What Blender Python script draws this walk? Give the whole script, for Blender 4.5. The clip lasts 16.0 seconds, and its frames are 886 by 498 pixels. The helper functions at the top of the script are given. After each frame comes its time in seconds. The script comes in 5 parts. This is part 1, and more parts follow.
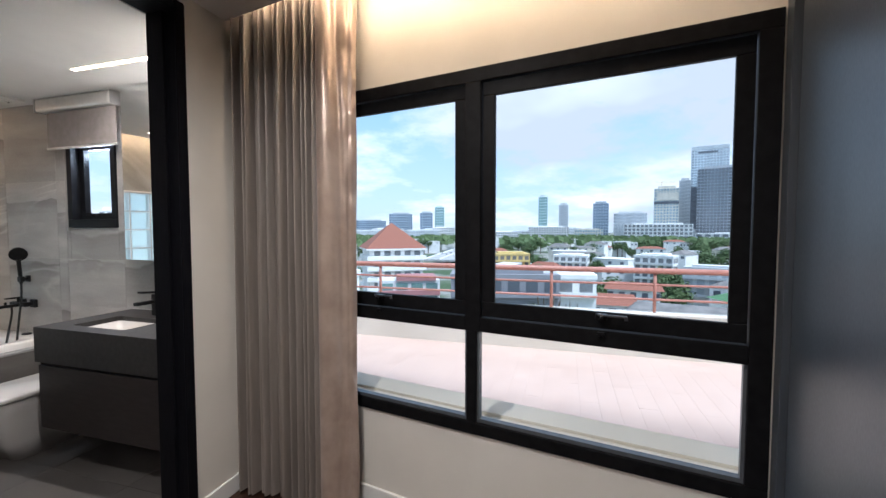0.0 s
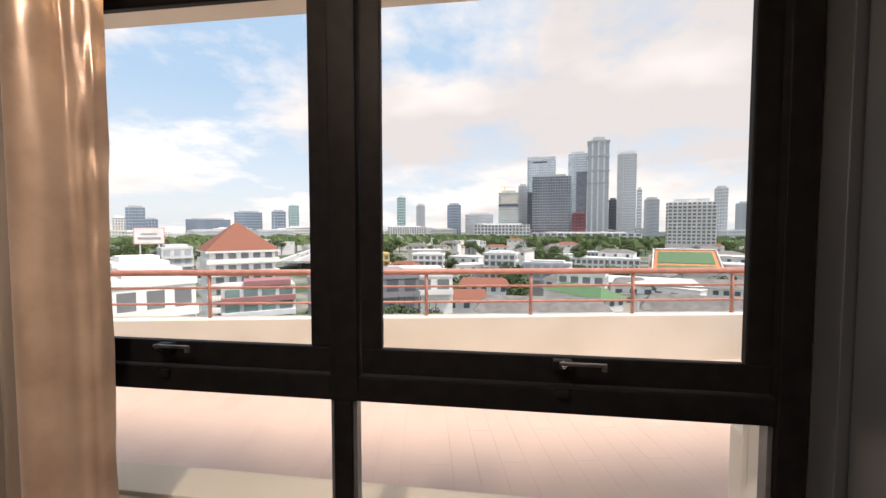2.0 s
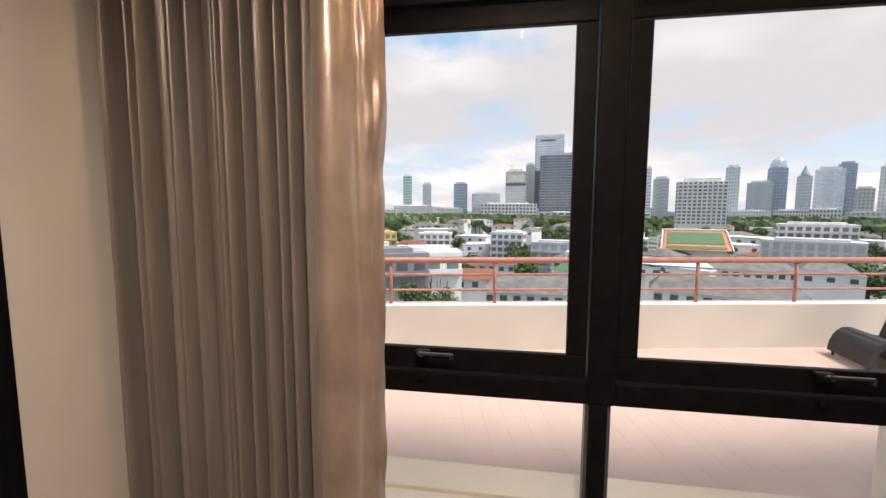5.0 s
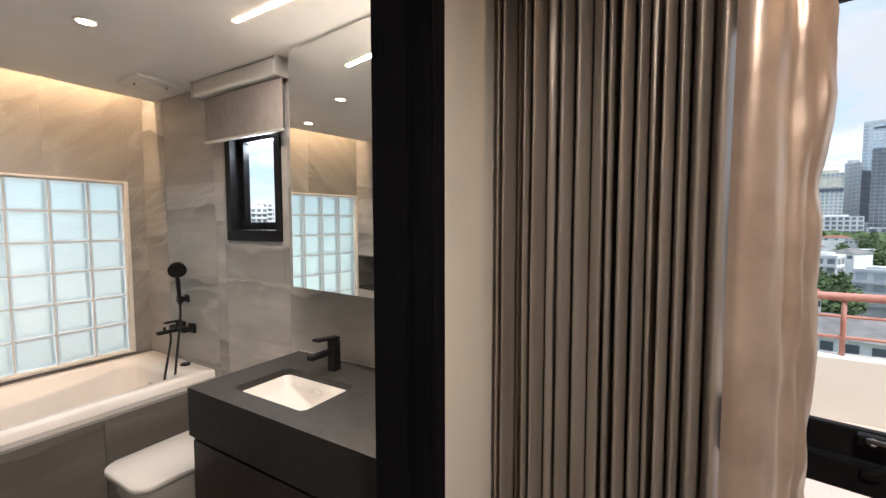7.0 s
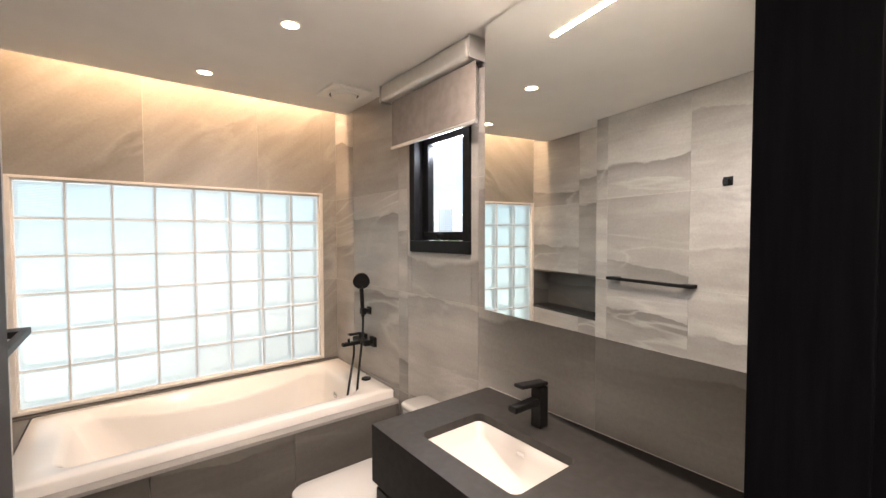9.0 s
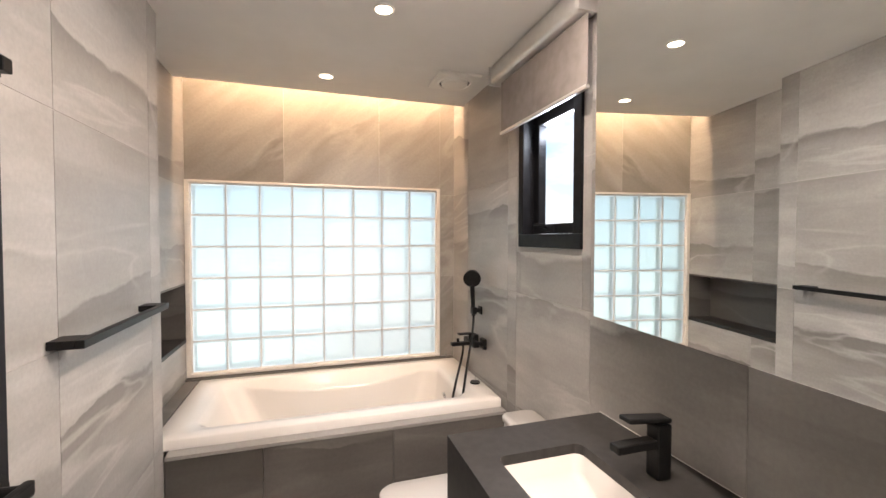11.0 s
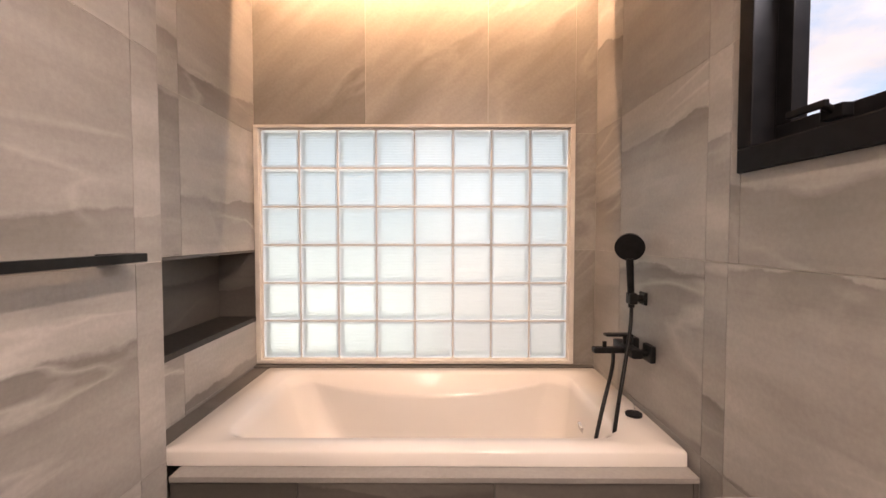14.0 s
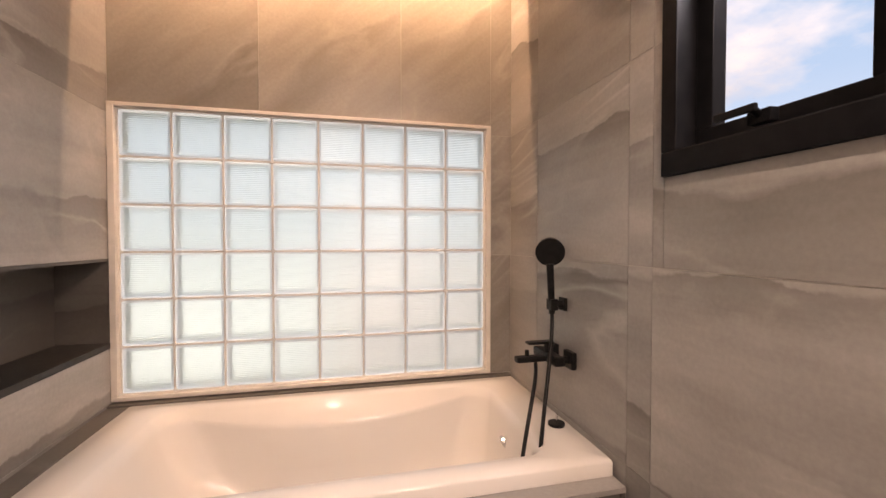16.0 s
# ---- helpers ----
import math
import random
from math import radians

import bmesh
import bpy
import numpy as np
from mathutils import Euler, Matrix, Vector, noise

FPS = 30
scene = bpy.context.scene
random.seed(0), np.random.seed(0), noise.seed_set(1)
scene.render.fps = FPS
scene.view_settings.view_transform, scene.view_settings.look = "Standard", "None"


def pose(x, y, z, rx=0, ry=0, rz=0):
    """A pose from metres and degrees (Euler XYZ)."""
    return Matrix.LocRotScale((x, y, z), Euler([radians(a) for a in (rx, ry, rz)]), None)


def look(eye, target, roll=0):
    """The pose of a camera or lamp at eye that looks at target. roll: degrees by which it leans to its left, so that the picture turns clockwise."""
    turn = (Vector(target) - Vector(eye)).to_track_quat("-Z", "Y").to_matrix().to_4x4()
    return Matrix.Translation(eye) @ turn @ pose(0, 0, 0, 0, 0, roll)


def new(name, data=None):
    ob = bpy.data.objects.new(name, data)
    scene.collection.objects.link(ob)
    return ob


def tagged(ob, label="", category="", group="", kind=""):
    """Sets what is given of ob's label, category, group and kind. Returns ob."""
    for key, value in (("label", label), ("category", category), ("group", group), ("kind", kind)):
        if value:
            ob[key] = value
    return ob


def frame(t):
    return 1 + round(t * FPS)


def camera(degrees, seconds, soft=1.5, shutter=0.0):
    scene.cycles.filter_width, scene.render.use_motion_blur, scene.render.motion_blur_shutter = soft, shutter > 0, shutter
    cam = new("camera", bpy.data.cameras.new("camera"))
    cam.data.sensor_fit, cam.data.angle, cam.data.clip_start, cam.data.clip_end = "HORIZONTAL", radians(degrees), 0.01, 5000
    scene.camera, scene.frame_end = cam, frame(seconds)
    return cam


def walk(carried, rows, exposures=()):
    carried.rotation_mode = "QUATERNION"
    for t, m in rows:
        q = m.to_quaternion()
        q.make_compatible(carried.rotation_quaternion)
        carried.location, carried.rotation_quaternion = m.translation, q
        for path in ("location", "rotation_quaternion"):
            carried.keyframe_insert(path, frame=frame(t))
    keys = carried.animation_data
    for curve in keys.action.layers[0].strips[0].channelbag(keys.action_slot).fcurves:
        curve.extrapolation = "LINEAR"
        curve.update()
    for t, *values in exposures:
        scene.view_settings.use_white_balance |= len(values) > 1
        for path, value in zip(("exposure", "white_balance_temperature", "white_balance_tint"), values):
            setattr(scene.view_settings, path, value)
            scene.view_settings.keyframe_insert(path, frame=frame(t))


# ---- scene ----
cam = camera(94.4, 16.0)
EXPOSURES = [(0, 0.24, 5450, 12), (0.75, 0.24, 5850, 13), (1.5, 0.22, 6800, 19), (2.25, 0.20, 7400, 22), (3.2, 0.12, 7000, 20), (5.3, 0.12, 6950, 21), (6.0, 0.16, 6750, 20), (7.0, 0.34, 6250, 15), (8.0, 0.62, 6350, 17), (9.0, 0.66, 6500, 18), (11.5, 0.58, 6350, 18), (12.5, 0.44, 6700, 25), (14.5, 0.28, 7400, 31), (16, 0.20, 7550, 32)]
PATH = [
    (0, (-2.207, -4.699, 1.415), (-0.293, -4.125, 1.321), -0.0),
    (0.5, (-1.994, -4.619, 1.405), (-0.037, -4.215, 1.312), -0.1),
    (1, (-1.794, -4.561, 1.393), (0.189, -4.320, 1.298), -0.1),
    (1.5, (-1.592, -4.537, 1.385), (0.404, -4.464, 1.291), -0.1),
    (2, (-1.480, -4.508, 1.400), (0.515, -4.604, 1.305), 0.0),
    (2.5, (-1.396, -4.410, 1.408), (0.586, -4.664, 1.311), 0.2),
    (3, (-1.358, -4.289, 1.415), (0.602, -4.667, 1.306), 0.2),
    (3.2, (-1.355, -4.244, 1.417), (0.597, -4.660, 1.301), 0.2),
    (5.3, (-1.546, -3.774, 1.513), (0.443, -3.687, 1.315), -0.0),
    (5.5, (-1.556, -3.738, 1.514), (0.423, -3.529, 1.323), -0.1),
    (6, (-1.556, -3.658, 1.522), (0.368, -3.138, 1.349), -0.0),
    (6.5, (-1.538, -3.572, 1.527), (0.292, -2.780, 1.380), -0.0),
    (7, (-1.498, -3.482, 1.529), (0.214, -2.456, 1.406), -0.1),
    (7.5, (-1.464, -3.383, 1.521), (0.136, -2.187, 1.416), 0.1),
    (8, (-1.415, -3.276, 1.507), (0.069, -1.938, 1.422), 0.0),
    (8.5, (-1.342, -3.113, 1.506), (0.014, -1.645, 1.430), -0.0),
    (9, (-1.295, -2.995, 1.523), (-0.066, -1.418, 1.455), -0.1),
    (9.2, (-1.283, -2.922, 1.502), (-0.059, -1.340, 1.448), -0.1),
    (11.3, (-0.994, -2.917, 1.473), (-0.509, -0.977, 1.407), 0.0),
    (11.5, (-0.995, -2.901, 1.471), (-0.576, -0.947, 1.397), -0.1),
    (12, (-0.962, -2.780, 1.437), (-0.713, -0.797, 1.356), -0.1),
    (12.5, (-0.905, -2.638, 1.396), (-0.790, -0.643, 1.313), -0.1),
    (13, (-0.868, -2.431, 1.331), (-0.832, -0.433, 1.251), -0.1),
    (13.5, (-0.826, -2.255, 1.278), (-0.836, -0.257, 1.203), -0.0),
    (14, (-0.782, -2.135, 1.269), (-0.791, -0.136, 1.199), -0.0),
    (14.5, (-0.733, -2.056, 1.254), (-0.694, -0.058, 1.193), 0.1),
    (15, (-0.728, -1.972, 1.248), (-0.577, 0.022, 1.192), 0.1),
    (15.5, (-0.753, -1.929, 1.246), (-0.459, 0.049, 1.197), 0.1),
    (16, (-0.814, -1.963, 1.266), (-0.359, -0.017, 1.222), 0.0),
]
walk(cam, [(t, look(eye, target, roll)) for t, eye, target, roll in PATH], EXPOSURES)

# ---- world and lights ----
world = bpy.data.worlds.new("world")
scene.world = world
world.use_nodes = True
wn, wl = world.node_tree.nodes, world.node_tree.links
wn.clear()
w_out = wn.new("ShaderNodeOutputWorld")
w_bg = wn.new("ShaderNodeBackground")
w_bg.inputs["Strength"].default_value = 0.15
w_sky = wn.new("ShaderNodeTexSky")
w_sky.sky_type = "NISHITA"
w_sky.sun_disc = False
w_sky.sun_elevation = radians(60)
w_sky.sun_rotation = radians(206)
w_sky.dust_density = 2.0
w_co = wn.new("ShaderNodeTexCoord")
w_sep = wn.new("ShaderNodeSeparateXYZ")
w_div = wn.new("ShaderNodeVectorMath")
w_div.operation = "DIVIDE"
w_add = wn.new("ShaderNodeMath")
w_add.operation = "ADD"
w_add.inputs[1].default_value = 0.22
w_cmb = wn.new("ShaderNodeCombineXYZ")
w_noise = wn.new("ShaderNodeTexNoise")
w_noise.inputs["Scale"].default_value = 0.85
w_noise.inputs["Detail"].default_value = 7
w_noise.inputs["Roughness"].default_value = 0.6
w_ramp = wn.new("ShaderNodeValToRGB")
w_ramp.color_ramp.elements[0].position = 0.46
w_ramp.color_ramp.elements[1].position = 0.58
w_noise2 = wn.new("ShaderNodeTexNoise")
w_noise2.inputs["Scale"].default_value = 0.7
w_noise2.inputs["Detail"].default_value = 4
w_ramp2 = wn.new("ShaderNodeValToRGB")
w_ramp2.color_ramp.elements[0].position = 0.40
w_ramp2.color_ramp.elements[0].color = (7.6, 7.6, 7.5, 1)
w_ramp2.color_ramp.elements[1].position = 0.62
w_ramp2.color_ramp.elements[1].color = (4.7, 4.8, 4.95, 1)
w_mix = wn.new("ShaderNodeMixRGB")
w_pale = wn.new("ShaderNodeMixRGB")
w_pale.inputs[0].default_value = 0.8
w_low = wn.new("ShaderNodeMapRange")
w_low.inputs["From Max"].default_value = 0.30
w_tone = wn.new("ShaderNodeMixRGB")
w_tone.inputs[1].default_value = (5.4, 6.2, 6.7, 1)
w_tone.inputs[2].default_value = (3.0, 4.7, 6.4, 1)
wl.new(w_co.outputs["Generated"], w_sep.inputs[0])
wl.new(w_sep.outputs["Z"], w_add.inputs[0])
for w_axis in ("X", "Y", "Z"):
    wl.new(w_add.outputs[0], w_cmb.inputs[w_axis])
wl.new(w_co.outputs["Generated"], w_div.inputs[0])
wl.new(w_cmb.outputs[0], w_div.inputs[1])
wl.new(w_div.outputs[0], w_noise.inputs["Vector"])
wl.new(w_div.outputs[0], w_noise2.inputs["Vector"])
wl.new(w_noise.outputs["Fac"], w_ramp.inputs[0])
wl.new(w_noise2.outputs["Fac"], w_ramp2.inputs[0])
wl.new(w_sep.outputs["Z"], w_low.inputs[0])
wl.new(w_low.outputs[0], w_tone.inputs[0])
wl.new(w_tone.outputs[0], w_pale.inputs[2])
wl.new(w_sky.outputs[0], w_pale.inputs[1])
wl.new(w_ramp.outputs[0], w_mix.inputs[0])
wl.new(w_pale.outputs[0], w_mix.inputs[1])
wl.new(w_ramp2.outputs[0], w_mix.inputs[2])
wl.new(w_mix.outputs[0], w_bg.inputs["Color"])
wl.new(w_bg.outputs[0], w_out.inputs[0])

sun_data = bpy.data.lights.new("sun", "SUN")
sun_data.energy, sun_data.angle, sun_data.color = 4.4, radians(14), (1.0, 0.96, 0.90)
sun = new("sun", sun_data)
sun.matrix_world = look((-13, -27, 52), (0, 0, 0))


def area_lamp(name, m, sx, sy, watts, colour):
    data = bpy.data.lights.new(name, "AREA")
    data.shape, data.size, data.size_y, data.energy, data.color = "RECTANGLE", sx, sy, watts, colour
    ob = new(name, data)
    ob.matrix_world = m
    return ob


def spot_lamp(name, place, watts, colour, wide=125):
    data = bpy.data.lights.new(name, "SPOT")
    data.energy, data.color, data.spot_size, data.spot_blend, data.shadow_soft_size = watts, colour, radians(wide), 0.9, 0.04
    ob = new(name, data)
    ob.matrix_world = look(place, (place[0], place[1] + 0.0001, 0))
    return ob


WARM = (1.0, 0.68, 0.40)
SOFT = (1.0, 0.88, 0.74)

# ---- materials ----


def mat(name, colour, rough=0.5, metal=0.0, spec=0.5):
    m = bpy.data.materials.new(name)
    m.use_nodes = True
    b = m.node_tree.nodes["Principled BSDF"]
    b.inputs["Base Color"].default_value = (*colour, 1)
    b.inputs["Roughness"].default_value = rough
    b.inputs["Metallic"].default_value = metal
    b.inputs["Specular IOR Level"].default_value = spec
    return m


def grain(m, a, b, scale=6.0, detail=6, stretch=(1, 1, 1), bump=0.1, bump_scale=60.0, rough_to=None, dist=0.002, lo=0.35, hi=0.65):
    """Colour noise between a and b, fine relief, and roughness that varies with it."""
    nt = m.node_tree
    bs = nt.nodes["Principled BSDF"]
    co = nt.nodes.new("ShaderNodeTexCoord")
    mp = nt.nodes.new("ShaderNodeMapping")
    mp.inputs["Scale"].default_value = stretch
    nz = nt.nodes.new("ShaderNodeTexNoise")
    nz.inputs["Scale"].default_value, nz.inputs["Detail"].default_value = scale, detail
    rp = nt.nodes.new("ShaderNodeValToRGB")
    rp.color_ramp.elements[0].position, rp.color_ramp.elements[1].position = lo, hi
    rp.color_ramp.elements[0].color, rp.color_ramp.elements[1].color = (*a, 1), (*b, 1)
    nt.links.new(co.outputs["Object"], mp.inputs[0])
    nt.links.new(mp.outputs[0], nz.inputs["Vector"])
    nt.links.new(nz.outputs["Fac"], rp.inputs[0])
    nt.links.new(rp.outputs[0], bs.inputs["Base Color"])
    n2 = nt.nodes.new("ShaderNodeTexNoise")
    n2.inputs["Scale"].default_value, n2.inputs["Detail"].default_value = bump_scale, 4
    nt.links.new(mp.outputs[0], n2.inputs["Vector"])
    bp = nt.nodes.new("ShaderNodeBump")
    bp.inputs["Strength"].default_value, bp.inputs["Distance"].default_value = bump, dist
    nt.links.new(n2.outputs["Fac"], bp.inputs["Height"])
    nt.links.new(bp.outputs[0], bs.inputs["Normal"])
    if rough_to is not None:
        mr = nt.nodes.new("ShaderNodeMapRange")
        mr.inputs["To Min"].default_value, mr.inputs["To Max"].default_value = bs.inputs["Roughness"].default_value, rough_to
        nt.links.new(n2.outputs["Fac"], mr.inputs[0])
        nt.links.new(mr.outputs[0], bs.inputs["Roughness"])
    return m


def stone_tile(name, dark, mid, light, rough=0.38, turn=0.0, strata=1.0, edge=28.0):
    """Porcelain tile that looks like layered stone: ragged strata that fade downwards, soft clouds, a few pale veins; each piece is cut from another part of the slab."""
    m = mat(name, mid, rough)
    nt = m.node_tree
    bs, nw, ln = nt.nodes["Principled BSDF"], nt.nodes.new, nt.links.new
    geo, inf, mp = nw("ShaderNodeNewGeometry"), nw("ShaderNodeObjectInfo"), nw("ShaderNodeMapping")
    mul = nw("ShaderNodeVectorMath")
    mul.operation = "SCALE"
    mul.inputs[0].default_value = (7.3, 5.1, 9.7)
    ln(inf.outputs["Random"], mul.inputs["Scale"])
    ln(geo.outputs["Position"], mp.inputs["Vector"])
    ln(mul.outputs[0], mp.inputs["Location"])
    mp.inputs["Rotation"].default_value = (radians(turn * 0.6), radians(turn), 0)
    flat = nw("ShaderNodeVectorMath")
    flat.operation = "MULTIPLY"
    flat.inputs[1].default_value = (1.0, 1.0, 3.4)
    ln(mp.outputs[0], flat.inputs[0])
    thin = nw("ShaderNodeVectorMath")
    thin.operation = "MULTIPLY"
    thin.inputs[1].default_value = (0.9, 0.9, 9.0)
    ln(mp.outputs[0], thin.inputs[0])

    def noise_of(vec, s, dt, r, w=0.0):
        n = nw("ShaderNodeTexNoise")
        n.inputs["Scale"].default_value, n.inputs["Detail"].default_value = s, dt
        n.inputs["Roughness"].default_value, n.inputs["Distortion"].default_value = r, w
        ln(vec.outputs[0], n.inputs["Vector"])
        return n

    def math_of(op, p, q):
        n = nw("ShaderNodeMath")
        n.operation = op
        for k, v in enumerate((p, q)):
            if isinstance(v, (int, float)):
                n.inputs[k].default_value = v
            else:
                ln(v, n.inputs[k])
        return n.outputs[0]

    def span(v, a, b, c, d):
        n = nw("ShaderNodeMapRange")
        for k, q in zip(("From Min", "From Max", "To Min", "To Max"), (a, b, c, d)):
            n.inputs[k].default_value = q
        ln(v, n.inputs[0])
        return n.outputs[0]

    wob, rag = noise_of(mp, 1.1, 2, 0.5), noise_of(mp, 7.0, 6, 0.66)
    band, width = noise_of(thin, 1.0, 5, 0.6, 0.25), noise_of(mp, 2.3, 2, 0.5)
    cloud, soft, spk = noise_of(flat, 1.5, 6, 0.55, 0.3), noise_of(mp, 0.9, 3, 0.5), noise_of(mp, 75, 3, 0.6)
    vein = noise_of(flat, 0.7, 4, 0.5, 0.9)
    sep = nw("ShaderNodeSeparateXYZ")
    ln(mp.outputs[0], sep.inputs[0])
    h = math_of("ADD", math_of("MULTIPLY", sep.outputs["Z"], -1.75), math_of("ADD", math_of("MULTIPLY", wob.outputs["Fac"], 0.55), math_of("MULTIPLY", rag.outputs["Fac"], 0.10)))
    saw = math_of("FRACT", h, 0.0)
    rise = math_of("MINIMUM", 1.0, math_of("MULTIPLY", saw, span(width.outputs["Fac"], 0.4, 0.62, edge, edge * 4)))
    fade = math_of("MULTIPLY", rise, math_of("POWER", math_of("SUBTRACT", 1.0, saw), 3.6))
    mask = math_of("ADD", math_of("MULTIPLY", fade, span(soft.outputs["Fac"], 0.36, 0.60, strata * 0.15, strata)), span(band.outputs["Fac"], 0.44, 0.66, 0.0, 0.26))
    ramp = nw("ShaderNodeMixRGB")
    ramp.inputs[1].default_value, ramp.inputs[2].default_value = (*mid, 1), (*light, 1)
    ln(span(cloud.outputs["Fac"], 0.38, 0.64, 0.0, 1.0), ramp.inputs[0])
    m0 = nw("ShaderNodeMixRGB")
    m0.inputs[2].default_value = (*dark, 1)
    ln(mask, m0.inputs[0])
    ln(ramp.outputs[0], m0.inputs[1])
    near = math_of("ABSOLUTE", math_of("SUBTRACT", vein.outputs["Fac"], 0.5), 0.0)
    m1 = nw("ShaderNodeMixRGB")
    m1.inputs[2].default_value = (*[min(1, q * 1.3 + 0.03) for q in light], 1)
    ln(math_of("MULTIPLY", span(near, 0.0, 0.03, 1.0, 0.0), span(soft.outputs["Fac"], 0.48, 0.66, 0.0, 0.5)), m1.inputs[0])
    ln(m0.outputs[0], m1.inputs[1])
    m2 = nw("ShaderNodeMixRGB")
    m2.blend_type = "OVERLAY"
    m2.inputs[0].default_value = 0.06
    ln(m1.outputs[0], m2.inputs[1])
    ln(span(spk.outputs["Fac"], 0.3, 0.7, 0.0, 1.0), m2.inputs[2])
    m3 = nw("ShaderNodeVectorMath")
    m3.operation = "SCALE"
    ln(m2.outputs[0], m3.inputs[0])
    ln(span(inf.outputs["Random"], 0.0, 1.0, 0.86, 1.12), m3.inputs["Scale"])
    ln(m3.outputs[0], bs.inputs["Base Color"])
    ln(span(cloud.outputs["Fac"], 0.3, 0.7, rough - 0.05, rough + 0.08), bs.inputs["Roughness"])
    bp = nw("ShaderNodeBump")
    bp.inputs["Strength"].default_value, bp.inputs["Distance"].default_value = 0.05, 0.002
    ln(spk.outputs["Fac"], bp.inputs["Height"])
    ln(bp.outputs[0], bs.inputs["Normal"])
    return m


def glow(name, colour, strength):
    m = bpy.data.materials.new(name)
    m.use_nodes = True
    b = m.node_tree.nodes["Principled BSDF"]
    b.inputs["Base Color"].default_value = (*colour, 1)
    b.inputs["Emission Color"].default_value = (*colour, 1)
    b.inputs["Emission Strength"].default_value = strength
    return m


def glass(name, colour=(1, 1, 1), rough=0.0, ior=1.45):
    m = mat(name, colour, rough)
    b = m.node_tree.nodes["Principled BSDF"]
    b.inputs["Transmission Weight"].default_value, b.inputs["IOR"].default_value = 1.0, ior
    return m


def clear_pane(name):
    """Thin pane: clear with a weak mirror gloss."""
    m = bpy.data.materials.new(name)
    m.use_nodes = True
    nt = m.node_tree
    nt.nodes.clear()
    out, mix = nt.nodes.new("ShaderNodeOutputMaterial"), nt.nodes.new("ShaderNodeMixShader")
    tr, gl, fr = nt.nodes.new("ShaderNodeBsdfTransparent"), nt.nodes.new("ShaderNodeBsdfGlossy"), nt.nodes.new("ShaderNodeFresnel")
    tr.inputs[0].default_value = (0.96, 0.98, 0.98, 1)
    gl.inputs["Roughness"].default_value = 0.0
    fr.inputs["IOR"].default_value = 1.03
    nt.links.new(fr.outputs[0], mix.inputs[0])
    nt.links.new(tr.outputs[0], mix.inputs[1])
    nt.links.new(gl.outputs[0], mix.inputs[2])
    nt.links.new(mix.outputs[0], out.inputs[0])
    return m


M_TILE = stone_tile("grey_stone_tile", (0.19, 0.178, 0.163), (0.34, 0.323, 0.303), (0.44, 0.423, 0.402))
M_TILE_DIAG = stone_tile("grey_stone_tile_slanting", (0.17, 0.155, 0.135), (0.30, 0.275, 0.245), (0.36, 0.335, 0.305), 0.38, 38, 0.7, 8.0)
M_DOOR = grain(mat("near_black_door_laminate", (0.011, 0.011, 0.0135), 0.5, 0.0, 0.22), (0.009, 0.009, 0.011), (0.013, 0.013, 0.016), 9, stretch=(1, 1, 0.3), bump=0.08, bump_scale=260, rough_to=0.52, dist=0.0008)
M_TILE_DARK = stone_tile("dark_stone_tile", (0.075, 0.068, 0.06), (0.11, 0.10, 0.09), (0.15, 0.138, 0.125), 0.42)
M_GROUT = grain(mat("grout", (0.50, 0.475, 0.44), 0.9), (0.46, 0.44, 0.40), (0.54, 0.51, 0.47), 30)
M_FLOORTILE = stone_tile("floor_tile", (0.06, 0.054, 0.048), (0.09, 0.082, 0.074), (0.12, 0.11, 0.10), 0.45)
M_CEIL = grain(mat("ceiling_paint", (0.78, 0.77, 0.75), 0.85), (0.76, 0.75, 0.73), (0.80, 0.79, 0.77), 4, bump=0.05, bump_scale=220)
M_CREAM = grain(mat("cream_wall_paint", (0.74, 0.70, 0.63), 0.8), (0.72, 0.68, 0.61), (0.77, 0.73, 0.66), 3, bump=0.06, bump_scale=180)
M_WHITE = grain(mat("white_trim_paint", (0.8, 0.79, 0.76), 0.45), (0.78, 0.77, 0.74), (0.82, 0.81, 0.78), 8, bump=0.04)
M_BLACK = grain(mat("black_powder_coat", (0.006, 0.006, 0.007), 0.42, 0.0, 0.12), (0.005, 0.005, 0.006), (0.009, 0.009, 0.010), 25, bump=0.12, bump_scale=500, rough_to=0.5, dist=0.0005)
M_BLACKWOOD = grain(mat("black_stained_timber", (0.005, 0.005, 0.007), 0.5, 0.0, 0.10), (0.004, 0.004, 0.006), (0.007, 0.007, 0.009), 18, stretch=(6, 6, 0.4), bump=0.15, bump_scale=90, rough_to=0.6)
M_MATT = grain(mat("matt_black_fitting", (0.007, 0.007, 0.007), 0.42, 0.0, 0.25), (0.005, 0.005, 0.005), (0.010, 0.010, 0.010), 40, bump=0.05, bump_scale=400)
M_PANEL = grain(mat("dark_slate_laminate", (0.042, 0.050, 0.062), 0.32, 0.0, 0.8), (0.037, 0.044, 0.055), (0.047, 0.056, 0.069), 9, stretch=(1, 1, 0.3), bump=0.08, bump_scale=260, rough_to=0.5, dist=0.0008)
M_VAN = grain(mat("charcoal_sintered_top", (0.027, 0.025, 0.024), 0.42, 0.0, 0.4), (0.022, 0.020, 0.019), (0.033, 0.031, 0.029), 35, bump=0.1, bump_scale=300, rough_to=0.55, dist=0.0006)
M_VANCAB = grain(mat("dark_brown_cabinet", (0.022, 0.016, 0.014), 0.45), (0.018, 0.013, 0.012), (0.027, 0.020, 0.018), 12, stretch=(1, 1, 5), bump=0.1)
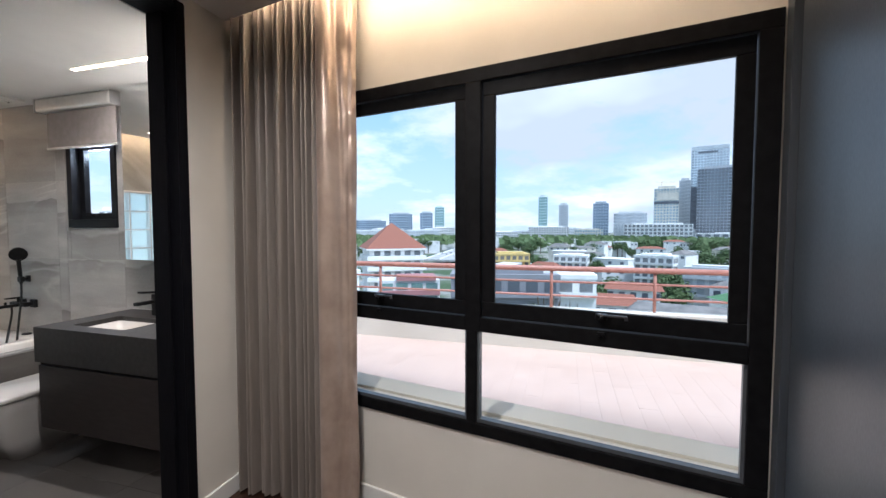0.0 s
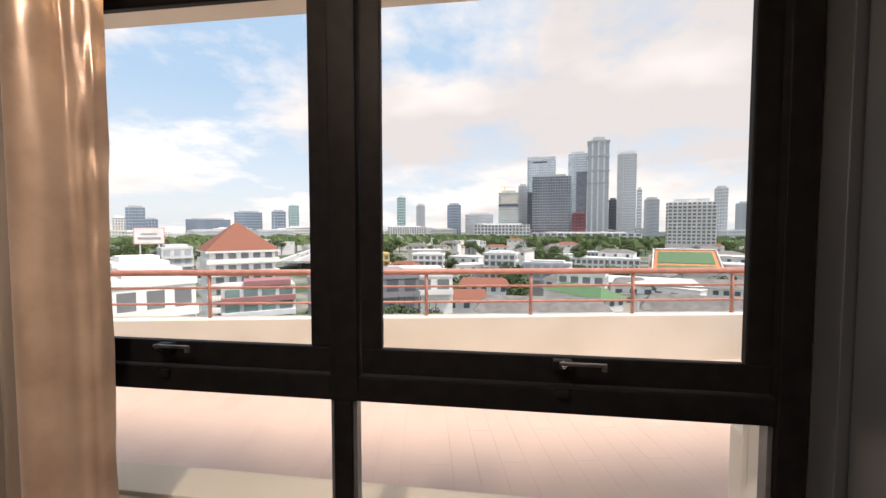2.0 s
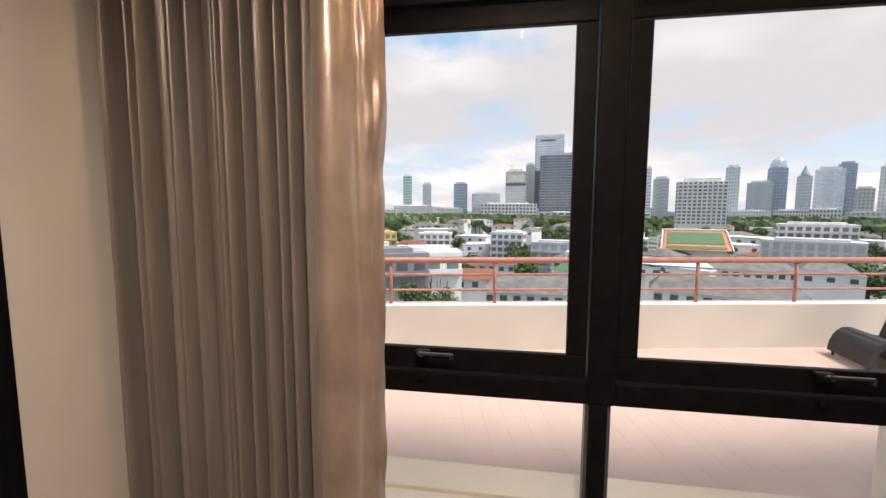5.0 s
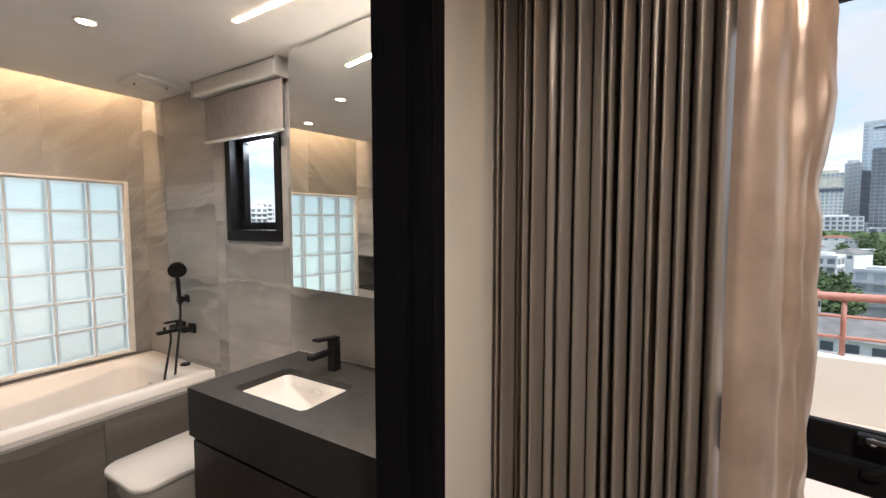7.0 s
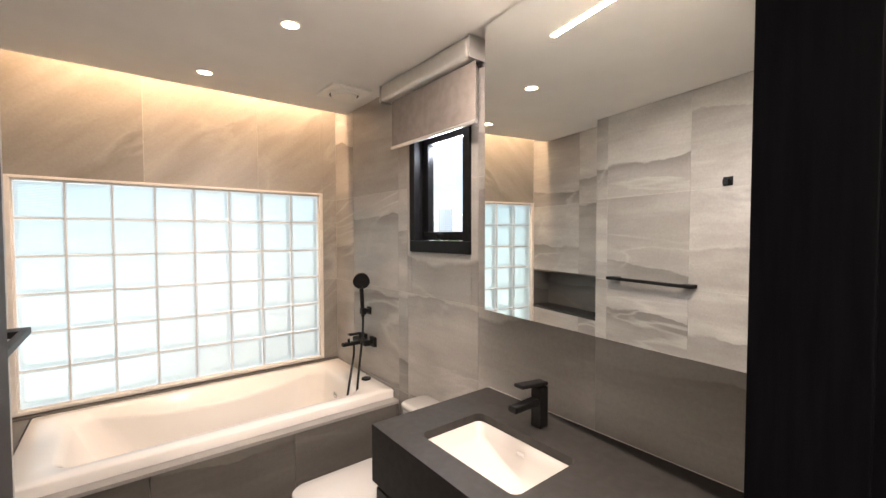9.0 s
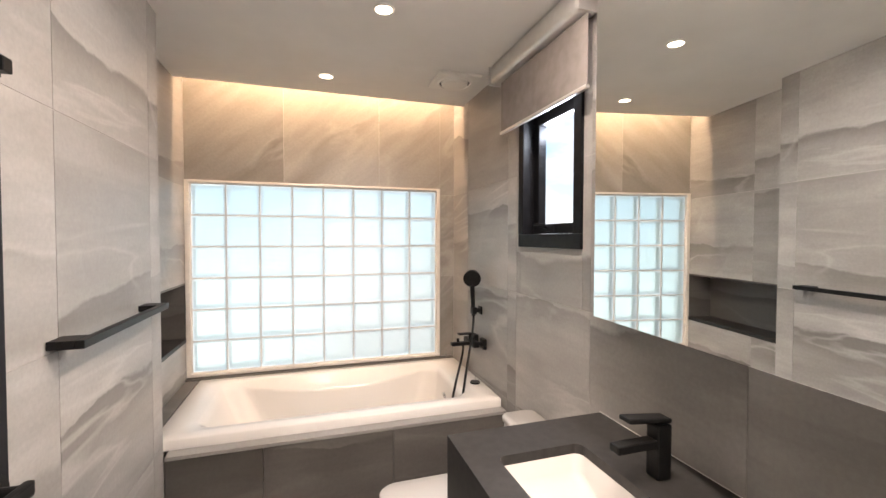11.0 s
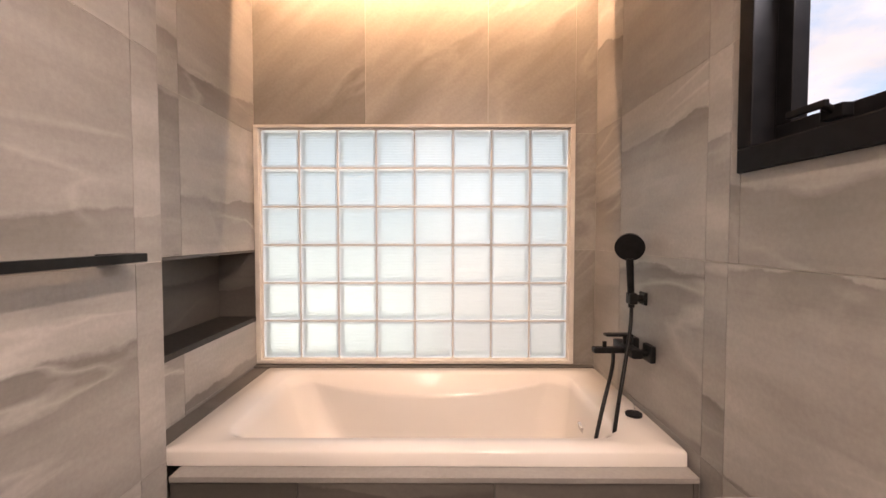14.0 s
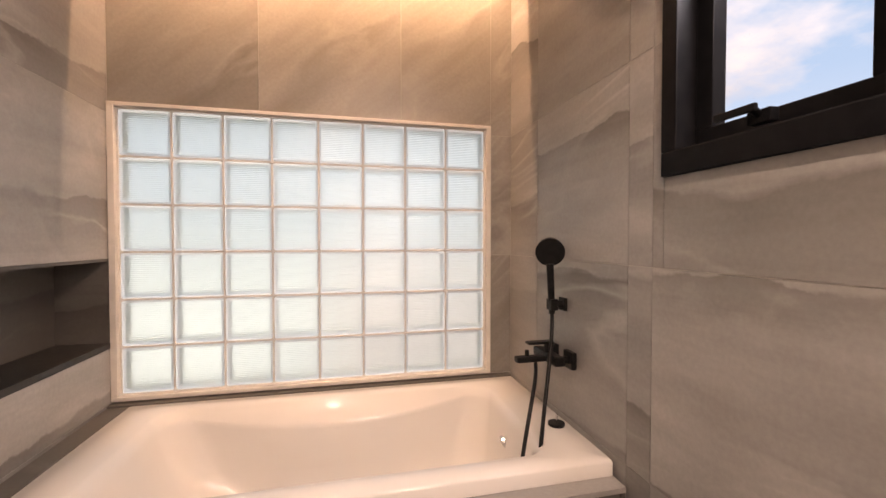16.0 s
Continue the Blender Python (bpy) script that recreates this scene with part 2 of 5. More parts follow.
M_CERAMIC = grain(mat("white_glazed_ceramic", (0.58, 0.555, 0.525), 0.12), (0.57, 0.545, 0.515), (0.59, 0.565, 0.535), 3, bump=0.0)
M_ACRYLIC = grain(mat("white_acrylic", (0.84, 0.80, 0.75), 0.16), (0.83, 0.79, 0.74), (0.85, 0.81, 0.76), 3, bump=0.01)
M_CHROME = mat("chrome", (0.75, 0.75, 0.76), 0.12, 1.0)
M_STEEL = grain(mat("brushed_steel", (0.55, 0.55, 0.56), 0.3, 1.0), (0.5, 0.5, 0.51), (0.6, 0.6, 0.61), 40)
M_MIRROR = mat("mirror_silver", (0.88, 0.90, 0.89), 0.0, 1.0)
M_BLIND = grain(mat("taupe_roller_fabric", (0.23, 0.20, 0.185), 0.85), (0.21, 0.18, 0.165), (0.25, 0.22, 0.205), 20, bump=0.3, bump_scale=700, dist=0.0006)
M_ALU = grain(mat("satin_aluminium", (0.62, 0.61, 0.59), 0.35, 0.6), (0.6, 0.59, 0.57), (0.64, 0.63, 0.61), 30)
M_PANE = clear_pane("window_pane")
M_WOODFLOOR = grain(mat("dark_wood_floor", (0.05, 0.025, 0.017), 0.35), (0.035, 0.017, 0.012), (0.075, 0.038, 0.025), 7, stretch=(1, 8, 1), bump=0.15, bump_scale=60)
M_LINING = grain(mat("cream_sateen_lining", (0.47, 0.365, 0.29), 0.33, 0.35, 0.8), (0.41, 0.31, 0.245), (0.53, 0.42, 0.34), 9, stretch=(1.2, 1.2, 1), bump=0.3, bump_scale=14, dist=0.009)
M_LINING.node_tree.nodes["Principled BSDF"].inputs["Sheen Weight"].default_value = 0.3
M_CURTAIN = grain(mat("taupe_sateen_curtain", (0.30, 0.262, 0.23), 0.36, 0.3), (0.27, 0.234, 0.204), (0.335, 0.295, 0.26), 14, stretch=(2, 2, 0.15), bump=0.25, bump_scale=240, dist=0.0012)
M_BLOCK = glass("frosted_block_glass", (0.82, 0.905, 0.90), 0.30)
bn, bk = M_BLOCK.node_tree.nodes, M_BLOCK.node_tree.links
b_co, b_wave, b_noise, b_bump, b_bump2 = bn.new("ShaderNodeTexCoord"), bn.new("ShaderNodeTexWave"), bn.new("ShaderNodeTexNoise"), bn.new("ShaderNodeBump"), bn.new("ShaderNodeBump")
b_wave.bands_direction = "Z"
b_wave.inputs["Scale"].default_value = 38.0
b_noise.inputs["Scale"].default_value = 9.0
b_bump.inputs["Strength"].default_value, b_bump.inputs["Distance"].default_value = 0.5, 0.002
b_bump2.inputs["Strength"].default_value, b_bump2.inputs["Distance"].default_value = 0.6, 0.01
bk.new(b_co.outputs["Object"], b_wave.inputs["Vector"])
bk.new(b_co.outputs["Object"], b_noise.inputs["Vector"])
bk.new(b_wave.outputs["Fac"], b_bump.inputs["Height"])
bk.new(b_noise.outputs["Fac"], b_bump2.inputs["Height"])
bk.new(b_bump.outputs[0], b_bump2.inputs["Normal"])
bk.new(b_bump2.outputs[0], bn["Principled BSDF"].inputs["Normal"])
M_MORTAR = grain(mat("white_block_grout", (0.78, 0.73, 0.67), 0.7), (0.74, 0.69, 0.63), (0.82, 0.77, 0.71), 20, bump=0.1)
M_LAMP = glow("warm_lamp_face", (1.0, 0.80, 0.55), 14)
M_STRIP = glow("warm_led_strip", (1.0, 0.74, 0.45), 26)
M_PARAPET = grain(mat("cream_render", (0.74, 0.69, 0.60), 0.85), (0.69, 0.64, 0.55), (0.78, 0.73, 0.64), 1.6, bump=0.15, bump_scale=120)
M_TERRACE = grain(mat("terracotta_pink_tile", (0.58, 0.43, 0.355), 0.42), (0.55, 0.40, 0.33), (0.62, 0.465, 0.39), 2.2, stretch=(1, 0.4, 1), bump=0.05)
M_BED = grain(mat("pink_tile_grout", (0.55, 0.41, 0.34), 0.8), (0.52, 0.385, 0.32), (0.58, 0.435, 0.36), 12)
M_RAIL = grain(mat("salmon_rail_paint", (0.44, 0.19, 0.14), 0.5), (0.40, 0.165, 0.12), (0.48, 0.22, 0.165), 12, bump=0.1)
M_WICKER = grain(mat("dark_wicker", (0.03, 0.03, 0.032), 0.6), (0.022, 0.022, 0.024), (0.05, 0.05, 0.052), 60, bump=0.8, bump_scale=130, dist=0.004)

# ---- mesh helpers ----


def link_mesh(name, bm, material, smooth=False):
    me = bpy.data.meshes.new(name)
    bm.normal_update()
    bm.to_mesh(me)
    bm.free()
    me.materials.append(material)
    if smooth:
        for p in me.polygons:
            p.use_smooth = True
    return new(name, me)


def part(name, bm, material, parent, label="", smooth=False):
    ob = link_mesh(name, bm, material, smooth)
    ob.parent = parent
    if label:
        tagged(ob, label)
    return ob


def thing(name, label, category, m=None, group="", kind=""):
    ob = new(name)
    ob.empty_display_size = 0.1
    if m is not None:
        ob.matrix_world = m
    return tagged(ob, label, category, group, kind)


def box(bm, x0, x1, y0, y1, z0, z1, bevel=0.0):
    m = Matrix.Translation(((x0 + x1) / 2, (y0 + y1) / 2, (z0 + z1) / 2)) @ Matrix.Diagonal((abs(x1 - x0), abs(y1 - y0), abs(z1 - z0), 1))
    r = bmesh.ops.create_cube(bm, size=1, matrix=m)
    if bevel > 0:
        edges = list({e for v in r["verts"] for e in v.link_edges})
        bmesh.ops.bevel(bm, geom=edges, offset=bevel, segments=2, profile=0.6, affect="EDGES")
    return bm


def bx(x0, x1, y0, y1, z0, z1, bevel=0.0):
    return box(bmesh.new(), x0, x1, y0, y1, z0, z1, bevel)


def tube(bm, p, q, r, seg=16, r2=None):
    p, q = Vector(p), Vector(q)
    d = q - p
    m = Matrix.Translation((p + q) / 2) @ d.to_track_quat("Z", "Y").to_matrix().to_4x4()
    bmesh.ops.create_cone(bm, cap_ends=True, segments=seg, radius1=r, radius2=r if r2 is None else r2, depth=d.length, matrix=m)
    return bm


def tb(p, q, r, seg=16, r2=None):
    return tube(bmesh.new(), p, q, r, seg, r2)


def sweep(points, r, seg=10):
    """A round hose along smooth points."""
    bm = bmesh.new()
    rings = []
    pts = [Vector(p) for p in points]
    for i, p in enumerate(pts):
        d = (pts[min(i + 1, len(pts) - 1)] - pts[max(i - 1, 0)]).normalized()
        a = d.orthogonal().normalized() if i == 0 else (prev - d * prev.dot(d)).normalized()
        prev = a
        b = d.cross(a)
        rings.append([bm.verts.new(p + r * (math.cos(2 * math.pi * k / seg) * a + math.sin(2 * math.pi * k / seg) * b)) for k in range(seg)])
    for u, v in zip(rings, rings[1:]):
        for k in range(seg):
            bm.faces.new((u[k], u[(k + 1) % seg], v[(k + 1) % seg], v[k]))
    bm.faces.new(rings[0][::-1])
    bm.faces.new(rings[-1])
    return bm


def bezier(p0, p1, p2, p3, n=18):
    p0, p1, p2, p3 = (Vector(p) for p in (p0, p1, p2, p3))
    return [((1 - t) ** 3) * p0 + 3 * t * (1 - t) ** 2 * p1 + 3 * t * t * (1 - t) * p2 + t ** 3 * p3 for t in (i / n for i in range(n + 1))]


def round_rect(x0, x1, y0, y1, r, n=6):
    pts = []
    for cx, cy, a in ((x1 - r, y1 - r, 0), (x0 + r, y1 - r, 90), (x0 + r, y0 + r, 180), (x1 - r, y0 + r, 270)):
        for k in range(n + 1):
            w = radians(a + 90 * k / n)
            pts.append((cx + r * math.cos(w), cy + r * math.sin(w)))
    return pts


def loft(loops, cap_first=True, cap_last=True):
    """Skin through closed loops of 3D points, each with the same count."""
    bm = bmesh.new()
    rings = [[bm.verts.new(p) for p in lp] for lp in loops]
    n = len(rings[0])
    for u, v in zip(rings, rings[1:]):
        for k in range(n):
            bm.faces.new((u[k], u[(k + 1) % n], v[(k + 1) % n], v[k]))
    if cap_first:
        bm.faces.new(rings[0][::-1])
    if cap_last:
        bm.faces.new(rings[-1])
    bmesh.ops.recalc_face_normals(bm, faces=bm.faces)
    return bm


def holed(u0, u1, v0, v1, holes):
    """The rectangles that are left of u0..u1 x v0..v1 once the holes (u0, u1, v0, v1) are cut out."""
    rects = [(u0, u1, v0, v1)]
    for a0, a1, b0, b1 in holes:
        left = []
        for r0, r1, s0, s1 in rects:
            if a1 <= r0 or a0 >= r1 or b1 <= s0 or b0 >= s1:
                left.append((r0, r1, s0, s1))
                continue
            if a0 > r0:
                left.append((r0, a0, s0, s1))
            if a1 < r1:
                left.append((a1, r1, s0, s1))
            m0, m1 = max(r0, a0), min(r1, a1)
            if b0 > s0:
                left.append((m0, m1, s0, b0))
            if b1 < s1:
                left.append((m0, m1, b1, s1))
        rects = left
    return [r for r in rects if r[1] - r[0] > 0.004 and r[3] - r[2] > 0.004]


# ---- plan ----
FLOOR, CEIL, CEIL_BED = 0.0, 2.395, 2.49
Y_IN, Y_OUT = -2.85, -3.0          # partition between bathroom and bedroom
X_L, X_ALC, Y_STEP = -1.62, -1.77, -0.925   # left wall, tub alcove, where it steps back
JAMB_R, JAMB_L = -0.745, -1.47
W0, WD, WN = Vector((-0.422, -4.229, 0)), Vector((-0.1875, -0.98226, 0)), Vector((0.98226, -0.1875, 0))
WM = Matrix(((WD.x, WN.x, 0, W0.x), (WD.y, WN.y, 0, W0.y), (0, 0, 1, 0), (0, 0, 0, 1)))   # along the window wall, out of it, up


def structure(name, bm, material, label, m=None, category=""):
    ob = link_mesh(name, bm, material)
    if m is not None:
        ob.matrix_world = m
    return tagged(ob, label, category or name.split("_")[0], kind="structure")


# floors, ceilings
structure("floor_bathroom", bx(X_ALC - 0.3, 0.2, Y_OUT, 0.2, -0.12, -0.012), M_GROUT, "grout bed under dark bathroom floor tiles", category="floor")
bm = bmesh.new()
edge = [(-5.0, -8.0), (-1.05, -8.0), (-0.09, Y_OUT), (-5.0, Y_OUT)]   # ends under the slanting window wall
under, over = [bm.verts.new((x, y, -0.12)) for x, y in edge], [bm.verts.new((x, y, -0.004)) for x, y in edge]
bm.faces.new(under[::-1])
bm.faces.new(over)
for k in range(4):
    bm.faces.new((under[k], under[(k + 1) % 4], over[(k + 1) % 4], over[k]))
structure("floor_bedroom", bm, M_WOODFLOOR, "dark brown polished timber bedroom floor", category="floor")
bm = bx(X_ALC - 0.25, 0.0, Y_IN, -0.2, CEIL, CEIL + 0.05)
structure("ceiling_bathroom", bm, M_CEIL, "plain white bathroom ceiling with cove gap", category="ceiling")
structure("ceiling_cove", bx(X_ALC - 0.25, 0.2, Y_IN, 0.2, CEIL + 0.256, CEIL + 0.34), M_CEIL, "white slab above the cove gap", category="ceiling")
structure("trim_cove_lip", bx(X_ALC, 0.0, -0.202, -0.19, CEIL - 0.001, CEIL + 0.07), M_CEIL, "white lip of the ceiling cove", category="trim")

# walls of the bathroom
SW = (-1.55, -1.04, 1.43, 2.12)     # small window: y0, y1, z0, z1
BW = (-1.77, -0.11, 0.592, 1.835)   # glass blocks: x0, x1, z0, z1
bm = bmesh.new()
for a, b, c, d in holed(Y_OUT, 0.2, -0.12, 2.65, [SW]):
    box(bm, 0.002, 0.092, a, b, c, d)
wall_e = structure("wall_east", bm, M_GROUT, "outer bathroom wall faced with large grey stone tiles", category="wall")
bm = bmesh.new()
for a, b, c, d in holed(X_ALC - 0.3, 0.012, -0.12, 2.65, [BW]):
    box(bm, a, b, 0.002, 0.15, c, d)
wall_n = structure("wall_north", bm, M_GROUT, "tiled bathroom wall around a glass block panel", category="wall")
bm = bmesh.new()
NI = (-0.92, 0.0, 0.83, 1.19)       # niche beside the tub
for a, b, c, d in holed(Y_STEP, 0.012, -0.12, 2.65, [NI]):
    box(bm, X_ALC - 0.2, X_ALC - 0.002, a, b, c, d)
box(bm, X_ALC - 0.3, X_ALC - 0.2, Y_STEP, 0.012, -0.12, 2.65)
box(bm, X_ALC - 0.3, X_L - 0.002, Y_OUT, Y_STEP - 0.002, -0.12, 2.65)
wall_w = structure("wall_west", bm, M_GROUT, "tiled bathroom wall stepping back beside the tub", category="wall")

# partition with the doorway
bm = bmesh.new()
for a, b, c, d in holed(-5.0, 0.2, -0.12, 2.75, [(JAMB_L - 0.05, JAMB_R + 0.05, -0.2, 2.40)]):
    box(bm, a, b, Y_OUT, Y_IN - 0.012, c, d)
structure("wall_partition", bm, M_CREAM, "cream painted bedroom wall with bathroom doorway", category="wall")

# bedroom shell
WIN = (-0.98, 1.139, 0.50, 2.11)
bm = bmesh.new()
for a, b, c, d in holed(-1.40, 4.2, -0.12, 2.75, [WIN]):
    box(bm, a, b, 0.0, 0.20, c, d)
structure("wall_window", bm, M_CREAM, "cream painted bedroom wall below and above the window", WM, "wall")
structure("wall_window_pier", bx(1.139, 1.75, 0.2005, 0.235, -0.12, 2.75, 0.006), M_PARAPET, "cream rendered outer pier beside the window", WM, "wall")
structure("wall_bedroom_west", bx(-5.1, -5.0, -8.0, Y_OUT, -0.12, 2.75), M_CREAM, "plain cream bedroom wall", category="wall")
structure("wall_bedroom_south", bx(-5.0, 0.4, -8.1, -8.0, -0.12, 2.75), M_CREAM, "plain cream bedroom wall", category="wall")
bm = bx(-1.40, 4.2, -0.27, -4.6, CEIL_BED, CEIL_BED + 0.04)
structure("ceiling_bedroom", bm, M_CEIL, "white dropped bedroom ceiling with curtain pocket", WM, "ceiling")
structure("ceiling_pocket", bx(-5.0, 0.3, -8.0, Y_OUT, 2.68, 2.75), M_CEIL, "white slab above the curtain pocket", category="ceiling")
structure("trim_pocket_lip", bx(-1.26, 4.2, -0.272, -0.26, CEIL_BED - 0.001, CEIL_BED + 0.09), M_CEIL, "white lip of the curtain pocket", WM, "trim")
structure("baseboard_window_wall", bx(-1.22, 1.16, -0.014, 0.001, 0.0, 0.09, 0.004), M_WHITE, "white painted skirting board under the window", WM, "baseboard")
structure("baseboard_partition", bx(JAMB_R + 0.05, -0.19, Y_OUT - 0.014, Y_OUT + 0.001, 0.0, 0.09, 0.004), M_WHITE, "white painted skirting board by the doorway", category="baseboard")

# door frame
bm = bx(JAMB_R, JAMB_R + 0.051, Y_OUT - 0.004, Y_IN + 0.004, 0, 2.40, 0.003)
door_frame = structure("door_1", bm, M_BLACKWOOD, "black timber door frame around the bathroom doorway", category="door")
part("jamb", bx(JAMB_L - 0.051, JAMB_L, Y_OUT - 0.004, Y_IN + 0.004, 0, 2.40, 0.003), M_BLACKWOOD, door_frame)
part("head", bx(JAMB_L - 0.051, JAMB_R + 0.051, Y_OUT - 0.004, Y_IN + 0.004, 2.40, 2.445, 0.003), M_BLACKWOOD, door_frame)
part("stop", bx(JAMB_R - 0.014, JAMB_R - 0.0005, Y_OUT + 0.055, Y_IN + 0.002, 0, 2.40, 0.002), M_BLACKWOOD, door_frame)
part("casing", bx(JAMB_R - 0.005, JAMB_R + 0.038, Y_OUT - 0.014, Y_OUT - 0.005, 0, 2.445, 0.003), M_BLACKWOOD, door_frame)
part("casing", bx(JAMB_L - 0.045, JAMB_L + 0.005, Y_OUT - 0.018, Y_OUT - 0.005, 0, 2.445, 0.003), M_BLACKWOOD, door_frame)

# open door leaf
leaf = thing("door_leaf", "dark slate bathroom door standing open inwards", "door", pose(JAMB_L - 0.012, Y_IN - 0.05, 0, 0, 0, 87))
part("panel", bx(0.0, 0.722, -0.02, 0.02, 0.01, 2.385, 0.002), M_DOOR, leaf)
for sgn in (-1, 1):
    rose = part("rose", tb((0.682, sgn * 0.0205, 1.125), (0.682, sgn * 0.029, 1.125), 0.026, 28), M_MATT, leaf, "black door handle plate")
    part("lever", box(tb((0.682, sgn * 0.029, 1.125), (0.682, sgn * 0.064, 1.125), 0.010), 0.565, 0.694, min(sgn * 0.055, sgn * 0.068), max(sgn * 0.055, sgn * 0.068), 1.115, 1.137, 0.004), M_MATT, leaf, "black lever handle")

# ---- bedroom window ----


def window_bedroom():
    w = structure("window_1", bx(-0.98, 1.139, -0.012, 0.046, 2.05, 2.11, 0.004), M_BLACK, "wide black aluminium window over the balcony", WM, "window")
    part("frame", bx(-0.98, 1.139, -0.012, 0.046, 0.50, 0.555, 0.004), M_BLACK, w)
    part("frame", bx(-0.98, -0.925, -0.0125, 0.0455, 0.555, 2.05, 0.004), M_BLACK, w)
    part("frame", bx(1.075, 1.139, -0.0125, 0.0455, 0.555, 2.05, 0.004), M_BLACK, w)
    part("mullion", bx(0.045, 0.118, -0.013, 0.045, 0.966, 2.05, 0.004), M_BLACK, w)
    part("lower_mullion", bx(0.053, 0.100, -0.0125, 0.034, 0.555, 0.966, 0.004), M_BLACK, w)
    part("transom", bx(-0.925, 0.045, -0.0115, 0.0445, 0.966, 1.03, 0.004), M_BLACK, w)
    part("transom", bx(0.118, 1.075, -0.0115, 0.0445, 0.966, 1.03, 0.004), M_BLACK, w)
    for a, b in ((-0.925, 0.045), (0.118, 1.075)):
        # opening sash above
        sash = part("sash", bx(a + 0.003, b - 0.003, 0.004, 0.026, 1.033, 1.098, 0.004), M_BLACK, w)
        part("rail", bx(a + 0.003, b - 0.003, 0.004, 0.026, 1.988, 2.047, 0.004), M_BLACK, sash)
        part("stile", bx(a + 0.003, a + 0.058, 0.0045, 0.0255, 1.098, 1.988, 0.004), M_BLACK, sash)
        part("stile", bx(b - 0.058, b - 0.003, 0.0045, 0.0255, 1.098, 1.988, 0.004), M_BLACK, sash)
        pane = part("pane", bx(a + 0.05, b - 0.05, 0.010, 0.016, 1.09, 1.995), M_PANE, sash, "clear window pane")
        pane.visible_shadow = False
        pane = part("pane", bx((a if a < 0 else 0.100) + 0.003, (0.053 if a < 0 else b) - 0.003, 0.012, 0.018, 0.56, 0.962), M_PANE, w, "clear lower window pane")
        pane.visible_shadow = False
        # glazing beads of the fixed light
        a2, b2 = (a, 0.053) if a < 0 else (0.100, b)
        for q in (bx(a2 + 0.0005, a2 + 0.011, 0.0, 0.030, 0.556, 0.965), bx(b2 - 0.011, b2 - 0.0005, 0.0, 0.030, 0.556, 0.965), bx(a2 + 0.011, b2 - 0.011, 0.0, 0.030, 0.556, 0.572)):
            part("bead", q, M_ALU_DARK, w)
        c = (a + b) / 2 + 0.02
        h = part("latch", bx(c - 0.022, c + 0.022, -0.022, 0.004, 1.070, 1.096, 0.006), M_BLACK, w, "black latch base")
        part("handle", box(tb((c, -0.02, 1.084), (c, -0.040, 1.094), 0.008), c - 0.010, c + 0.092, -0.044, -0.036, 1.091, 1.099, 0.002), M_HANDLE, h, "dark satin metal cam handle")
        part("knuckle", tb((c + 0.088, -0.040, 1.082), (c + 0.088, -0.040, 1.095), 0.006, 12), M_HANDLE, h, "rounded handle tip")
        part("keeper", bx(c - 0.014, c + 0.014, -0.026, -0.012, 1.008, 1.026, 0.003), M_BLACK, w, "small black latch keeper")
    part("outer_sill", bx(-1.0, 1.135, 0.201, 0.36, 0.44, 0.515, 0.004), M_PARAPET, w, "cream rendered outer sill")
    return w


M_HANDLE = grain(mat("dark_satin_metal", (0.16, 0.16, 0.165), 0.28, 0.9), (0.13, 0.13, 0.135), (0.19, 0.19, 0.195), 40)
M_ALU_DARK = grain(mat("grey_glazing_bead", (0.10, 0.11, 0.12), 0.4, 0.3), (0.09, 0.10, 0.11), (0.12, 0.13, 0.14), 30)
window_bedroom()

# ---- curtain ----


